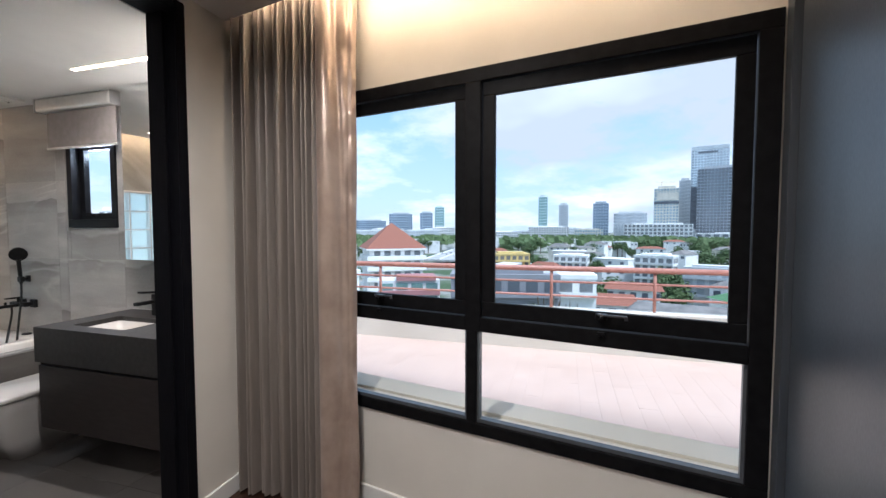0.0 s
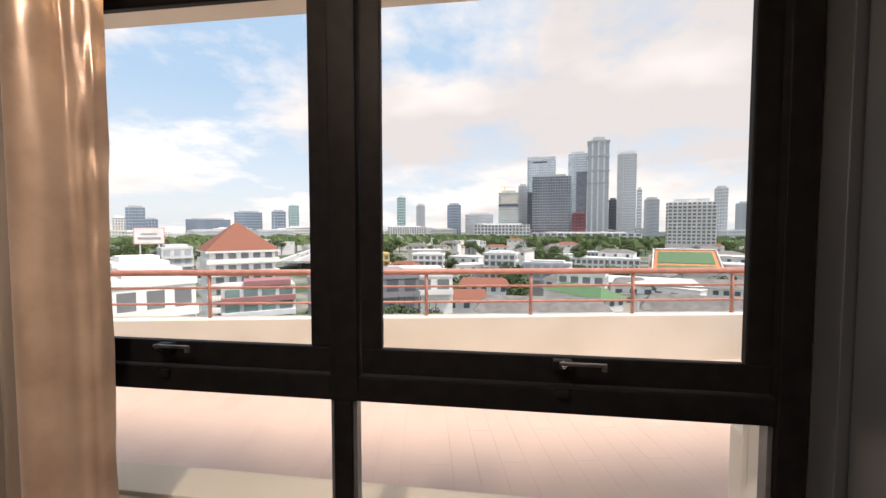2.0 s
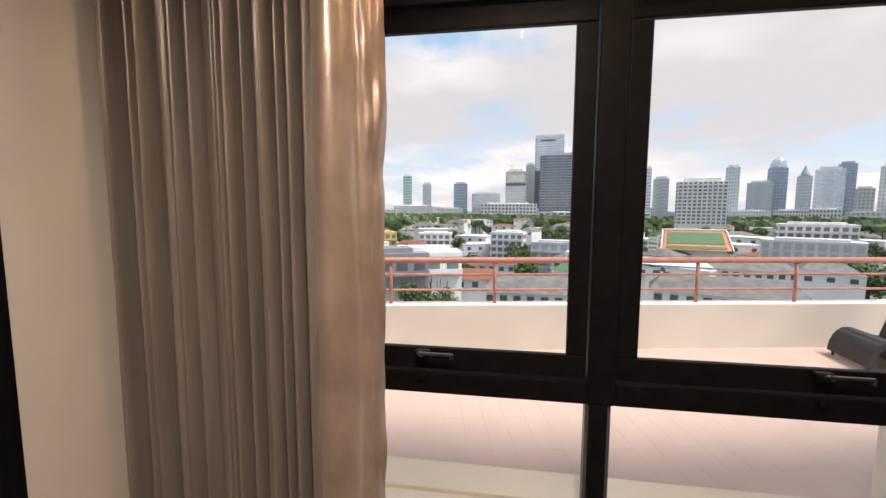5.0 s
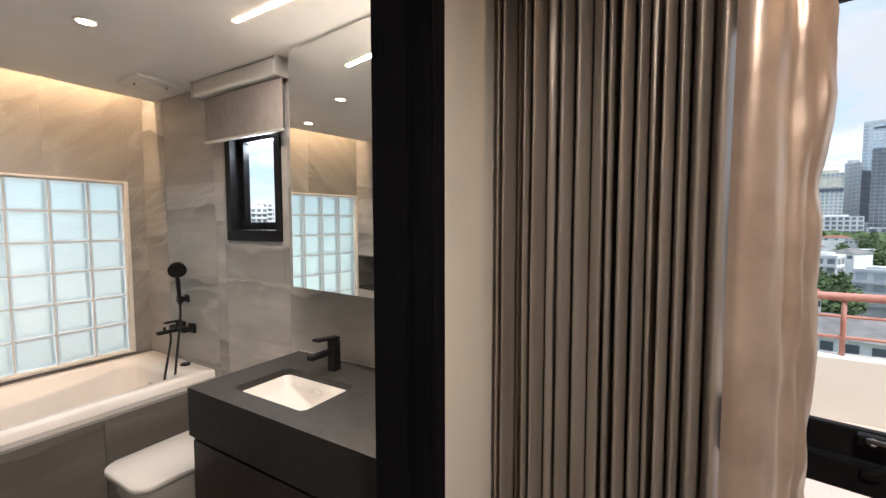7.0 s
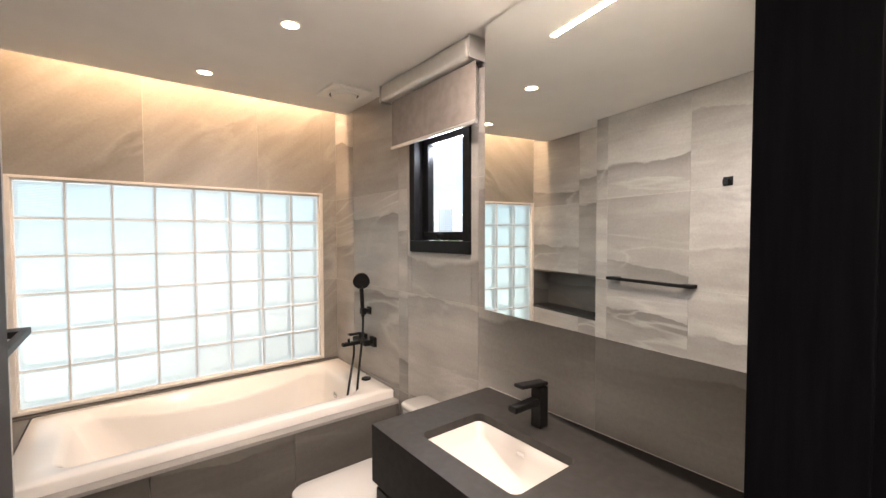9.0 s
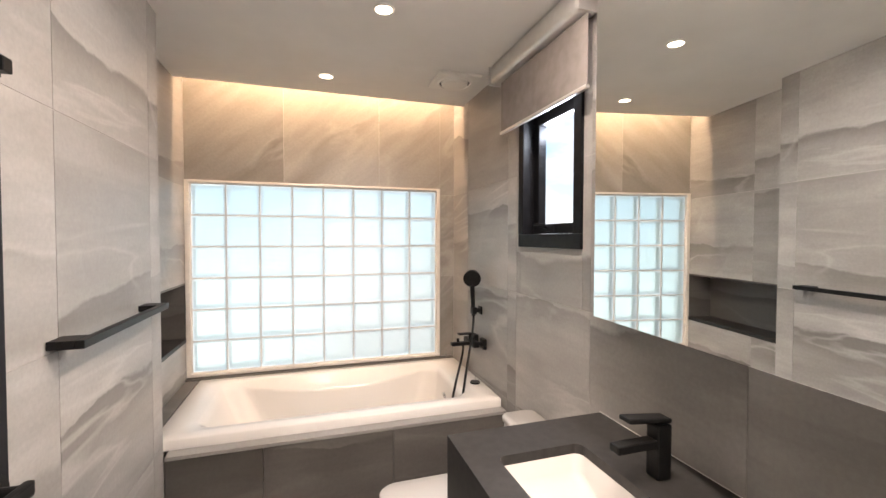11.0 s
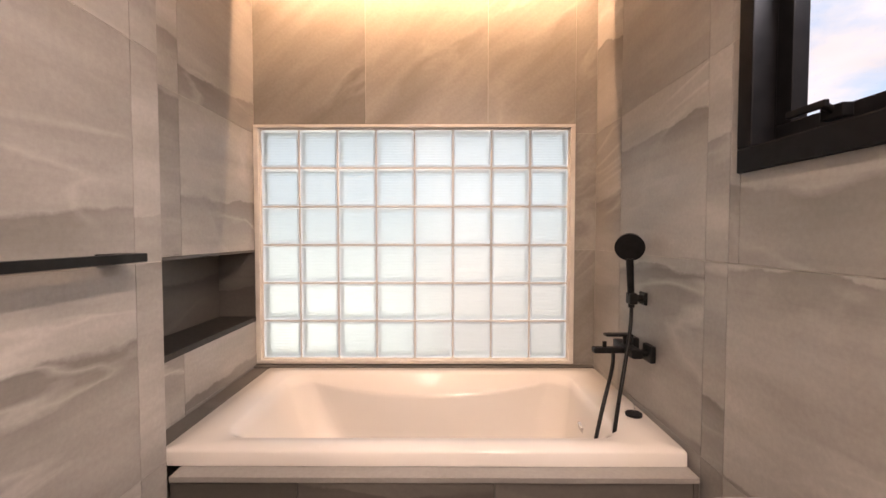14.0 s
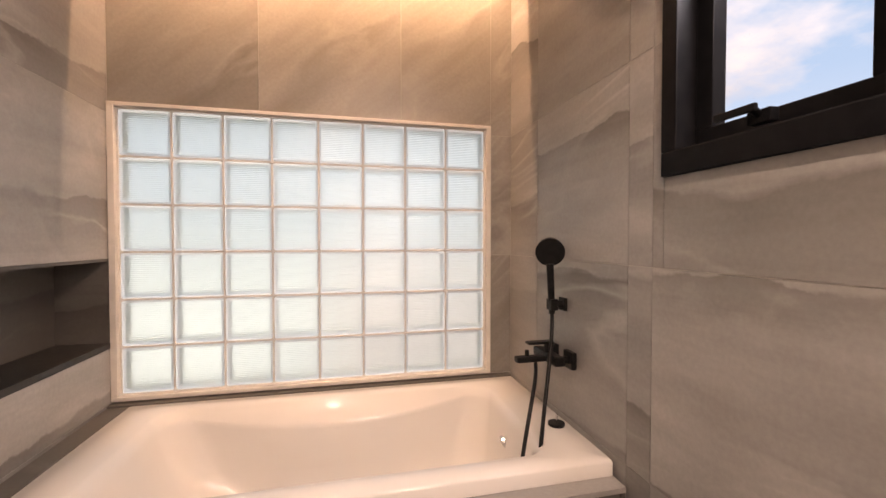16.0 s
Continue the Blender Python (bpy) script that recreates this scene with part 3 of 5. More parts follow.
def curtain():
    """Stacked pleats along the corner, then a turned-over lining flap at the leading edge."""
    base = thing("curtain", "taupe sateen curtain drawn back with cream lining", "curtain")
    rnd = random.Random(4)
    p0, p1 = Vector((-0.425, -3.02)), Vector((-0.462, -3.555))
    d = p1 - p0
    n = Vector((d.y, -d.x)).normalized()
    if n.x > 0:
        n = -n
    folds = 17
    cuts = [0.0]
    for k in range(folds):
        cuts.append(cuts[-1] + 0.75 + 0.5 * rnd.random())
    cuts = [c / cuts[-1] for c in cuts]
    amp = [0.048 + 0.016 * rnd.random() for _ in range(folds)]
    for k in (1, 3, 4, 10, 13):
        amp[k] = 0.074 + 0.012 * rnd.random()
    blunt = [rnd.uniform(0.5, 0.9) for _ in range(folds)]
    drift = [rnd.uniform(-0.4, 0.4) for _ in range(folds)]
    per = 18
    rows = 48
    bm = bmesh.new()
    grid = []
    top = 2.62
    for j in range(rows + 1):
        z = 0.018 + (top - 0.018) * j / rows
        f = j / rows
        line = []
        for k in range(folds):
            for i in range(per if k < folds - 1 else per + 1):
                u = cuts[k] + (cuts[k + 1] - cuts[k]) * (i / per - 0.105 * math.sin(2 * math.pi * i / per))
                ph = 2 * math.pi * i / per
                lean = 0.006 * drift[k] * math.sin(2.2 * f * math.pi + k)
                open_ = amp[k] * (1.0 - 0.12 * f) * (0.5 - 0.5 * math.cos(ph)) ** blunt[k] * (1 + 0.22 * math.sin(ph + drift[k] * 6))
                sway = 0.004 * noise.noise((k * 1.7, z * 1.6, 0.3)) + 0.0015 * noise.noise((u * 60, z * 9, 2.0))
                p = p0 + d * (u + lean) + n * (open_ + sway - 0.034)
                hem = 0.006 * math.sin(k * 2.1) if j == 0 else 0
                line.append(bm.verts.new((p.x, p.y, z + hem)))
        grid.append(line)
    for a, b in zip(grid, grid[1:]):
        for k in range(len(a) - 1):
            bm.faces.new((a[k], a[k + 1], b[k + 1], b[k]))
    part("pleats", bm, M_CURTAIN, base, "", True)
    # leading edge flap
    bm = bmesh.new()
    grid = []
    cols = 26
    q0, q1 = Vector((-0.484, -3.550)), Vector((-0.394, -3.718))
    dd = q1 - q0
    nn = Vector((dd.y, -dd.x)).normalized()
    if nn.x > 0:
        nn = -nn
    for j in range(rows * 2 + 1):
        z = 0.016 + (top - 0.016) * j / (rows * 2)
        line = []
        for i in range(cols + 1):
            u = i / cols
            bulge = 0.026 * math.sin(math.pi * u ** 0.55) + 0.010 * noise.noise((u * 3.0, z * 1.3, 5.0)) + 0.026 * max(0, u - 0.2) * noise.noise((u * 5.0 + z * 3.0, z * 6.5, 9.0)) + 0.014 * max(0, u - 0.45) * noise.noise((u * 4.0 - z * 4.0, z * 17.0, 4.0)) - 0.012 * math.exp(-((u - 0.52 - 0.1 * math.sin(z * 1.4)) / 0.07) ** 2)
            edge = 0.016 * noise.noise((0.0, z * 1.6, 3.0)) * u - 0.012 * math.sin(z * 1.3 + 0.6) * u
            seam = -0.006 * math.exp(-((u - 0.80) / 0.03) ** 2)
            p = q0 + dd * (u * (1 + edge * 4)) + nn * (bulge + seam)
            line.append(bm.verts.new((p.x, p.y, z)))
        grid.append(line)
    for a, b in zip(grid, grid[1:]):
        for k in range(cols):
            bm.faces.new((a[k], a[k + 1], b[k + 1], b[k]))
    part("lining", bm, M_LINING, base, "shiny creased cream lining", True)
    part("track", bx(-1.25, 1.1, -0.13, -0.09, 2.655, 2.68), M_WHITE, base, "white curtain track").matrix_world = WM
    return base


curtain()

# ---- wardrobe beside the window ----
ward = thing("wardrobe", "tall dark slate laminate wardrobe beside the window", "wardrobe", WM)
part("body", bx(1.186, 1.85, -1.45, -0.03, 0.0, 2.47, 0.002), M_PANEL, ward)
part("filler", bx(1.145, 1.183, -0.075, -0.001, 0.0, 2.47, 0.002), M_PANEL, ward, "dark filler strip against the window")
part("side_panel", bx(1.166, 1.185, -1.45, -0.079, 0.0, 2.47, 0.002), M_PANEL, ward)

# ---- tub ----


def bathtub():
    t = thing("bathtub", "white acrylic bathtub set into a tiled surround", "bathtub")
    x0, x1, y0, y1, z = -1.690, -0.012, -0.862, -0.045, 0.584
    loops = []

    def ring(a0, a1, b0, b1, r, h, sag=0.0, belly=0.0):
        xm, hw, ym, hy = (a0 + a1) / 2, (a1 - a0) / 2, (b0 + b1) / 2, (b1 - b0) / 2
        loop = []
        for x, y in round_rect(a0, a1, b0, b1, r, 8):
            if y > b1 - 0.00001:
                # the far side as a run of points, so that it can bow
                if x > xm:
                    loop += [(a1 - r - (a1 - a0 - 2 * r) * q / 24, y) for q in range(24)]
                    continue
            loop.append((x, y))
        loops.append([(x, y - belly * bow, h - sag * bow) for x, y in loop for bow in (max(0.0, 1 - ((x - xm) / (hw - r)) ** 2) * max(0.0, (y - ym) / hy) ** 5,)])

    ring(x0, x1, y0, y1, 0.012, z - 0.048)
    ring(x0, x1, y0, y1, 0.012, z - 0.008)
    ring(x0 + 0.006, x1 - 0.006, y0 + 0.006, y1 - 0.006, 0.012, z)
    ring(x0 + 0.14, x1 - 0.16, y0 + 0.085, y1 - 0.075, 0.09, z)
    ring(x0 + 0.150, x1 - 0.170, y0 + 0.094, y1 - 0.084, 0.09, z - 0.008)
    ring(x0 + 0.164, x1 - 0.180, y0 + 0.101, y1 - 0.094, 0.10, z - 0.022, 0.004, 0.010)
    ring(x0 + 0.172, x1 - 0.184, y0 + 0.105, y1 - 0.104, 0.10, z - 0.034, 0.036, 0.062)
    ring(x0 + 0.176, x1 - 0.186, y0 + 0.106, y1 - 0.108, 0.10, z - 0.041, 0.040, 0.066)
    ring(x0 + 0.182, x1 - 0.188, y0 + 0.108, y1 - 0.110, 0.10, z - 0.054, 0.040, 0.067)
    ring(x0 + 0.27, x1 - 0.225, y0 + 0.125, y1 - 0.150, 0.12, z - 0.24, 0.0, 0.045)
    ring(x0 + 0.40, x1 - 0.27, y0 + 0.15, y1 - 0.175, 0.13, z - 0.37)
    ring(x0 + 0.50, x1 - 0.33, y0 + 0.21, y1 - 0.22, 0.13, z - 0.40)
    part("shell", loft(loops, False, True), M_ACRYLIC, t, "", True)
    over = part("overflow", tb((-0.217, -0.45, 0.455), (-0.2075, -0.45, 0.458), 0.034, 24), M_CHROME, t, "oval chrome overflow cover")
    over.scale = (1, 0.7, 1)
    over.location = (0, -0.135, 0)
    knob = part("waste_knob", tb((-0.066, -0.60, 0.5845), (-0.066, -0.60, 0.594), 0.030, 24), M_MATT, t, "round dark waste control")
    part("pin", tb((-0.066, -0.60, 0.594), (-0.066, -0.60, 0.628), 0.004, 10), M_CHROME, knob)
    return t


bathtub()
# surround of the tub
sur = thing("tub_surround", "dark stone tiled bathtub apron with pale ledge", "tub surround")
part("core", bx(X_L + 0.001, -0.014, -0.905, -0.875, 0.0, 0.50), M_GROUT, sur)
for k, (a, b) in enumerate(((X_L + 0.001, -1.231), (-1.229, -0.631), (-0.629, -0.031), (-0.029, -0.013))):
    part("tile", bx(a, b, -0.917, -0.9052, 0.0, 0.517, 0.001), M_TILE_DARK, sur)
part("ledge", bx(X_L + 0.001, -0.013, -0.921, -0.80, 0.5175, 0.5345, 0.0015), M_TILE, sur, "pale grey stone ledge")
part("splash_strip", bx(X_ALC + 0.002, -0.013, -0.042, -0.002, 0.534, 0.588, 0.002), M_TILE_DARK, sur, "dark stone strip along the wall")
part("side_strip", bx(X_ALC + 0.002, -1.694, -0.86, -0.043, 0.534, 0.580, 0.002), M_TILE_DARK, sur)

# ---- niche ----
nich = thing("wall_niche", "recessed shelf niche lined with dark stone", "niche", kind="structure")
part("back", bx(X_ALC - 0.198, X_ALC - 0.188, NI[0], -0.001, NI[2] + 0.012, NI[3] - 0.012), M_TILE_DARK, nich)
part("shelf", bx(X_ALC - 0.198, X_ALC + 0.004, NI[0], -0.001, NI[2] - 0.012, NI[2] + 0.012, 0.001), M_VAN, nich, "black stone niche shelf")
part("top", bx(X_ALC - 0.188, X_ALC - 0.001, NI[0], -0.001, NI[3] - 0.012, NI[3] - 0.001), M_TILE_DARK, nich)
part("end", bx(X_ALC - 0.188, X_ALC - 0.001, -0.012, -0.001, NI[2] + 0.012, NI[3] - 0.012), M_TILE_DARK, nich)

# ---- glass blocks ----


def glass_block_mesh():
    s, dpt = 0.0955, 0.04
    loops = []
    for inset, h in ((0.006, -dpt), (0.0, -dpt + 0.006), (0.0, dpt - 0.006), (0.006, dpt)):
        loops.append([(x, h, z) for x, z in round_rect(-s + inset, s - inset, -s + inset, s - inset, 0.008, 3)])
    bm = loft(loops)
    loops = []
    for inset, h in ((0.012, -0.026), (0.010, 0.026)):
        loops.append([(x, h, z) for x, z in round_rect(-s + inset, s - inset, -s + inset, s - inset, 0.008, 3)])
    inner = loft(loops)
    bmesh.ops.reverse_faces(inner, faces=inner.faces)
    me = bpy.data.meshes.new("tmp")
    inner.to_mesh(me)
    inner.free()
    bm.from_mesh(me)
    bpy.data.meshes.remove(me)
    me = bpy.data.meshes.new("glass_block")
    bm.to_mesh(me)
    bm.free()
    me.materials.append(M_BLOCK)
    return me


panel = thing("glass_block_window", "frosted glass block panel in white grout", "window", kind="structure")
block_me = glass_block_mesh()
for c in range(8):
    for r in range(6):
        ob = new("block", block_me)
        ob.location = (-1.64 + 0.2 * c, 0.045, 1.715 - 0.2 * r)
        ob.parent = panel
        ob.visible_shadow = False
for k in range(9):
    part("grout_joint", bx(-1.7435 + 0.2 * k, -1.7365 + 0.2 * k, 0.008, 0.082, 0.6155, 1.8145), M_MORTAR, panel)
for k in range(7):
    part("grout_joint", bx(-1.736, -0.144, 0.0085, 0.0815, 0.6115 + 0.2 * k, 0.6185 + 0.2 * k), M_MORTAR, panel)
part("trim", bx(-1.768, -0.112, -0.014, 0.085, 1.8185, 1.834, 0.002), M_MORTAR, panel, "cream metal edging")
part("trim", bx(-1.768, -0.112, -0.014, 0.085, 0.594, 0.6115, 0.002), M_MORTAR, panel)
part("trim", bx(-1.768, -1.7437, -0.0135, 0.0845, 0.6115, 1.8185, 0.002), M_MORTAR, panel)
part("trim", bx(-0.1363, -0.112, -0.0135, 0.0845, 0.6115, 1.8185, 0.002), M_MORTAR, panel)

area_lamp("block_daylight", look((-0.94, 0.34, 1.215), (-0.94, 0.0, 1.215)), 2.0, 1.6, 2.6, (0.82, 0.95, 0.97))

# ---- shower set ----


def shower_set():
    s = thing("bath_mixer", "matt black bath mixer with hand shower", "tap")
    y = -0.535
    part("wall_plate", bx(-0.022, -0.001, -0.63, -0.565, 0.79, 0.855, 0.006), M_MATT, s)
    part("wall_plate", bx(-0.022, -0.001, -0.50, -0.435, 0.79, 0.855, 0.006), M_MATT, s)
    body = part("body", bx(-0.085, -0.045, -0.625, -0.44, 0.805, 0.84, 0.008), M_MATT, s)
    part("stem", tb((-0.02, -0.597, 0.822), (-0.06, -0.597, 0.822), 0.014), M_MATT, s)
    part("stem", tb((-0.02, -0.467, 0.822), (-0.06, -0.467, 0.822), 0.014), M_MATT, s)
    part("spout", bx(-0.20, -0.082, -0.553, -0.517, 0.806, 0.828, 0.006), M_MATT, s, "flat black spout")
    part("lever", box(tb((-0.066, y, 0.84), (-0.066, y, 0.872), 0.017), -0.155, -0.05, y - 0.018, y + 0.018, 0.872, 0.882, 0.004), M_MATT, s, "flat black lever")
    part("diverter", tb((-0.155, y, 0.828), (-0.155, y, 0.85), 0.008), M_MATT, s)
    hold = part("holder", box(tb((-0.001, -0.535, 1.02), (-0.05, -0.535, 1.02), 0.014), -0.066, -0.036, -0.557, -0.513, 0.998, 1.042, 0.006), M_MATT, s)
    part("wall_rose", bx(-0.012, -0.001, -0.56, -0.51, 0.995, 1.045, 0.004), M_MATT, hold)
    hs = part("hand_shower", tb((-0.052, -0.535, 0.985), (-0.062, -0.535, 1.175), 0.012, 16, 0.014), M_MATT, s, "black hand shower")
    part("head", tb((-0.056, -0.522, 1.228), (-0.068, -0.548, 1.219), 0.050, 28, 0.055), M_MATT, hs)
    part("hose", sweep(bezier((-0.052, -0.535, 0.985), (-0.06, -0.56, 0.84), (-0.19, -0.73, 0.72), (-0.215, -0.745, 0.40)), 0.007), M_MATT, s, "black shower hose", True)
    part("hose", sweep(bezier((-0.125, -0.545, 0.806), (-0.14, -0.60, 0.74), (-0.25, -0.73, 0.68), (-0.285, -0.745, 0.40)), 0.007), M_MATT, s, "black shower hose", True)
    return s


shower_set()

# ---- vanity ----


def vanity():
    v = thing("vanity_cabinet", "wall hung dark brown vanity cabinet with drawer", "cabinet")
    part("body", bx(-0.575, -0.014, -2.846, -1.70, 0.235, 0.628, 0.002), M_VANCAB, v)
    part("drawer_front", bx(-0.592, -0.576, -2.846, -1.698, 0.232, 0.612, 0.002), M_VANCAB, v)
    part("shadow_rail", bx(-0.584, -0.576, -2.84, -1.705, 0.613, 0.628), M_BLACK, v)
    t = thing("stone_worktop", "thick charcoal stone worktop with undermount basin", "worktop")
    bm = bmesh.new()
    zt, zb = 0.84, 0.632
    loops = [[(x, y, zt) for x, y in round_rect(-0.505, -0.225, -2.285, -1.85, 0.028, 6)]]
    n = len(loops[0])
    rim_in = [bm.verts.new(p) for p in loops[0]]
    low_in = [bm.verts.new((p[0], p[1], zt - 0.03)) for p in loops[0]]
    # outer edge points matched to the rounded hole by direction
    cx, cy = -0.365, -2.0675

    def edge_point(x, y):
        dx, dy = x - cx, y - cy
        ks = []
        if dx:
            ks.append(((-0.014 if dx > 0 else -0.60) - cx) / dx)
        if dy:
            ks.append(((-1.682 if dy > 0 else -2.846) - cy) / dy)
        k = min(q for q in ks if q > 0)
        return cx + dx * k, cy + dy * k

    ring = []
    corners = [(-0.014, -1.682), (-0.60, -1.682), (-0.60, -2.846), (-0.014, -2.846)]
    for idx, (x, y, _) in enumerate(loops[0]):
        ring.append(edge_point(x, y))
    for ci, c in enumerate(corners):
        k = min(range(n), key=lambda q: (ring[q][0] - c[0]) ** 2 + (ring[q][1] - c[1]) ** 2 if q // 7 == ci else 9)
        ring[k] = c
    rim_out = [bm.verts.new((x, y, zt)) for x, y in ring]
    low_out = [bm.verts.new((x, y, zb)) for x, y in ring]
    for k in range(n):
        j = (k + 1) % n
        bm.faces.new((rim_in[k], rim_in[j], rim_out[j], rim_out[k]))
        bm.faces.new((rim_out[k], rim_out[j], low_out[j], low_out[k]))
        bm.faces.new((low_in[k], low_in[j], rim_in[j], rim_in[k]))
    bm.faces.new(low_out)
    bmesh.ops.recalc_face_normals(bm, faces=bm.faces)
    part("slab", bm, M_VAN, t)
    part("sealant", bx(-0.0155, -0.0135, -2.846, -1.682, 0.8402, 0.8425), M_WHITE, t, "thin white sealant line")
    loops = []
    for ins, r, z, far in ((-0.008, 0.03, zt - 0.029, 0.0), (0.0, 0.03, zt - 0.031, 0.0), (0.010, 0.035, zt - 0.075, 0.004), (0.014, 0.035, zt - 0.088, 0.03), (0.024, 0.04, zt - 0.118, 0.12), (0.034, 0.045, zt - 0.138, 0.20), (0.06, 0.045, zt - 0.152, 0.25), (0.09, 0.035, zt - 0.158, 0.27)):
        loops.append([(x, y, z) for x, y in round_rect(-0.505 + ins, -0.225 - ins, -2.285 + ins * 0.7, -1.85 - ins - far * 0.8, r, 6)])
    b = thing("basin", "white rectangular undermount ceramic basin in worktop", "basin")
    part("bowl", loft(loops, False, True), M_CERAMIC, b, "", True)
    part("waste", tb((-0.36, -2.215, zt - 0.1575), (-0.36, -2.215, zt - 0.143), 0.030, 24), M_MATT, b, "round black basin waste")
    part("overflow", bx(-0.2378, -0.2350, -2.085, -2.05, zt - 0.075, zt - 0.062), M_CHROME, b)
    f = thing("basin_tap", "matt black square basin mixer tap", "tap")
    x, y = -0.135, -2.066
    part("column", bx(x - 0.022, x + 0.022, y - 0.022, y + 0.022, 0.8405, 0.985, 0.006), M_MATT, f)
    part("spout", bx(x - 0.145, x - 0.018, y - 0.018, y + 0.018, 0.925, 0.947, 0.005), M_MATT, f)
    lev = part("lever", bx(x - 0.115, x + 0.022, y - 0.021, y + 0.021, 0.990, 1.003, 0.005), M_MATT, f)
    lev.matrix_world = Matrix.Translation((x, y, 0.99)) @ pose(0, 0, 0, 0, 6, 0) @ Matrix.Translation((-x, -y, -0.99))


vanity()

# ---- mirror ----
mir = thing("mirror_cabinet", "large frameless mirror cabinet above the vanity", "mirror")
mir.matrix_world = pose(-0.085, -1.735, 0, 0, 0, -5.5)
bm = bmesh.new()
low = [bm.verts.new(p) for p in ((0.003, -0.002, 1.212), (0.083, 0.006, 1.212), (0.189, -1.095, 1.212), (0.003, -1.104, 1.212))]
up = [bm.verts.new((v.co.x, v.co.y, 2.388)) for v in low]
bm.faces.new(low)
bm.faces.new(up[::-1])
for k in range(4):
    bm.faces.new((low[k], low[(k + 1) % 4], up[(k + 1) % 4], up[k]))
bmesh.ops.recalc_face_normals(bm, faces=bm.faces)
part("body", bm, M_VANCAB, mir, "dark carcass behind the mirror doors")
part("silvered_glass", bx(-0.004, 0.0017, -1.107, 0.0, 1.206, 2.392, 0.001), M_MIRROR, mir)

# ---- small window and blind ----
w2 = structure("window_2", bx(-0.012, 0.09, SW[0], SW[1], SW[2], SW[2] + 0.062, 0.004), M_BLACK, "small black aluminium awning window in tiled wall", category="window")
part("frame", bx(-0.012, 0.09, SW[0], SW[1], SW[3] - 0.05, SW[3], 0.004), M_BLACK, w2)
part("frame", bx(-0.0125, 0.0895, SW[0], SW[0] + 0.05, SW[2] + 0.062, SW[3] - 0.05, 0.004), M_BLACK, w2)
part("frame", bx(-0.0125, 0.0895, SW[1] - 0.05, SW[1], SW[2] + 0.062, SW[3] - 0.05, 0.004), M_BLACK, w2)
sash = part("sash", bx(0.045, 0.086, SW[0] + 0.052, SW[1] - 0.052, SW[2] + 0.065, SW[2] + 0.11, 0.003), M_BLACK, w2)
part("stile", bx(0.0455, 0.0855, SW[0] + 0.052, SW[0] + 0.10, SW[2] + 0.11, SW[3] - 0.10, 0.003), M_BLACK, sash)
part("stile", bx(0.0455, 0.0855, SW[1] - 0.10, SW[1] - 0.052, SW[2] + 0.11, SW[3] - 0.10, 0.003), M_BLACK, sash)
part("rail", bx(0.045, 0.086, SW[0] + 0.052, SW[1] - 0.052, SW[3] - 0.10, SW[3] - 0.052, 0.003), M_BLACK, sash)
pane = part("pane", bx(0.066, 0.072, SW[0] + 0.09, SW[1] - 0.09, SW[2] + 0.10, SW[3] - 0.09), M_PANE, sash, "clear window pane")
pane.visible_shadow = False
area_lamp("window_daylight", look((0.10, -1.295, 1.99), (-1.0, -1.295, 1.6)), 0.36, 0.05, 6.0, (0.86, 0.94, 1.0))
lat = part("latch", bx(-0.004, 0.020, -1.32, -1.27, SW[2] + 0.072, SW[2] + 0.10, 0.003), M_BLACK, w2, "black latch")
part("handle", box(tb((0.0, -1.295, SW[2] + 0.09), (-0.02, -1.295, SW[2] + 0.10), 0.008), -0.026, -0.015, -1.305, -1.21, SW[2] + 0.094, SW[2] + 0.11, 0.003), M_BLACK, lat)
bl = thing("roller_blind", "taupe roller blind half lowered in aluminium box", "blind")
part("headbox", bx(-0.098, -0.002, -1.640, -0.865, 2.296, 2.392, 0.022), M_ALU, bl, "satin aluminium blind cassette", True)
part("end_cap", bx(-0.100, -0.002, -1.6465, -1.6405, 2.294, 2.392, 0.002), M_ALU, bl)
part("end_cap", bx(-0.100, -0.002, -0.8645, -0.8585, 2.294, 2.392, 0.002), M_ALU, bl)
part("fabric", bx(-0.058, -0.0565, -1.645, -0.93, 2.03, 2.29), M_BLIND, bl)
part("bottom_bar", bx(-0.066, -0.049, -1.648, -0.927, 2.016, 2.032, 0.004), M_ALU, bl, "aluminium bottom bar")

# ---- toilet ----


def toilet():
    t = thing("toilet", "white square one piece toilet beside the vanity", "toilet")
    yc = -1.375
    loops = [[(x, y, z) for x, y in round_rect(-0.72 + a, -0.012, yc - 0.165 + b, yc + 0.165 - b, 0.06, 6)] for a, b, z in ((0.10, 0.03, 0.0), (0.05, 0.01, 0.12), (0.01, 0.0, 0.30), (0.0, 0.0, 0.385))]
    part("pan", loft(loops), M_CERAMIC, t, "", True)
    loops = [[(x, y, z) for x, y in round_rect(-0.755 + a, -0.19 - a, yc - 0.185 + a, yc + 0.185 - a, 0.075, 8)] for a, z in ((0.004, 0.387), (0.0, 0.392), (0.0, 0.412), (0.006, 0.418))]
    part("seat_lid", loft(loops), M_CERAMIC, t, "closed square white seat lid", True)
    loops = [[(x, y, z) for x, y in round_rect(-0.172, -0.012, yc - 0.18, yc + 0.18, 0.03, 6)] for z in (0.386, 0.625)]
    part("tank", loft(loops), M_CERAMIC, t, "", True)
    loops = [[(x, y, z) for x, y in round_rect(-0.18 + a, -0.012, yc - 0.188 + a, yc + 0.188 - a, 0.035, 6)] for a, z in ((0.003, 0.626), (0.0, 0.63), (0.0, 0.648), (0.006, 0.655))]
    lid = part("tank_lid", loft(loops), M_CERAMIC, t, "", True)
    part("flush_button", tb((-0.095, yc, 0.655), (-0.095, yc, 0.660), 0.022, 24), M_CHROME, lid)


toilet()

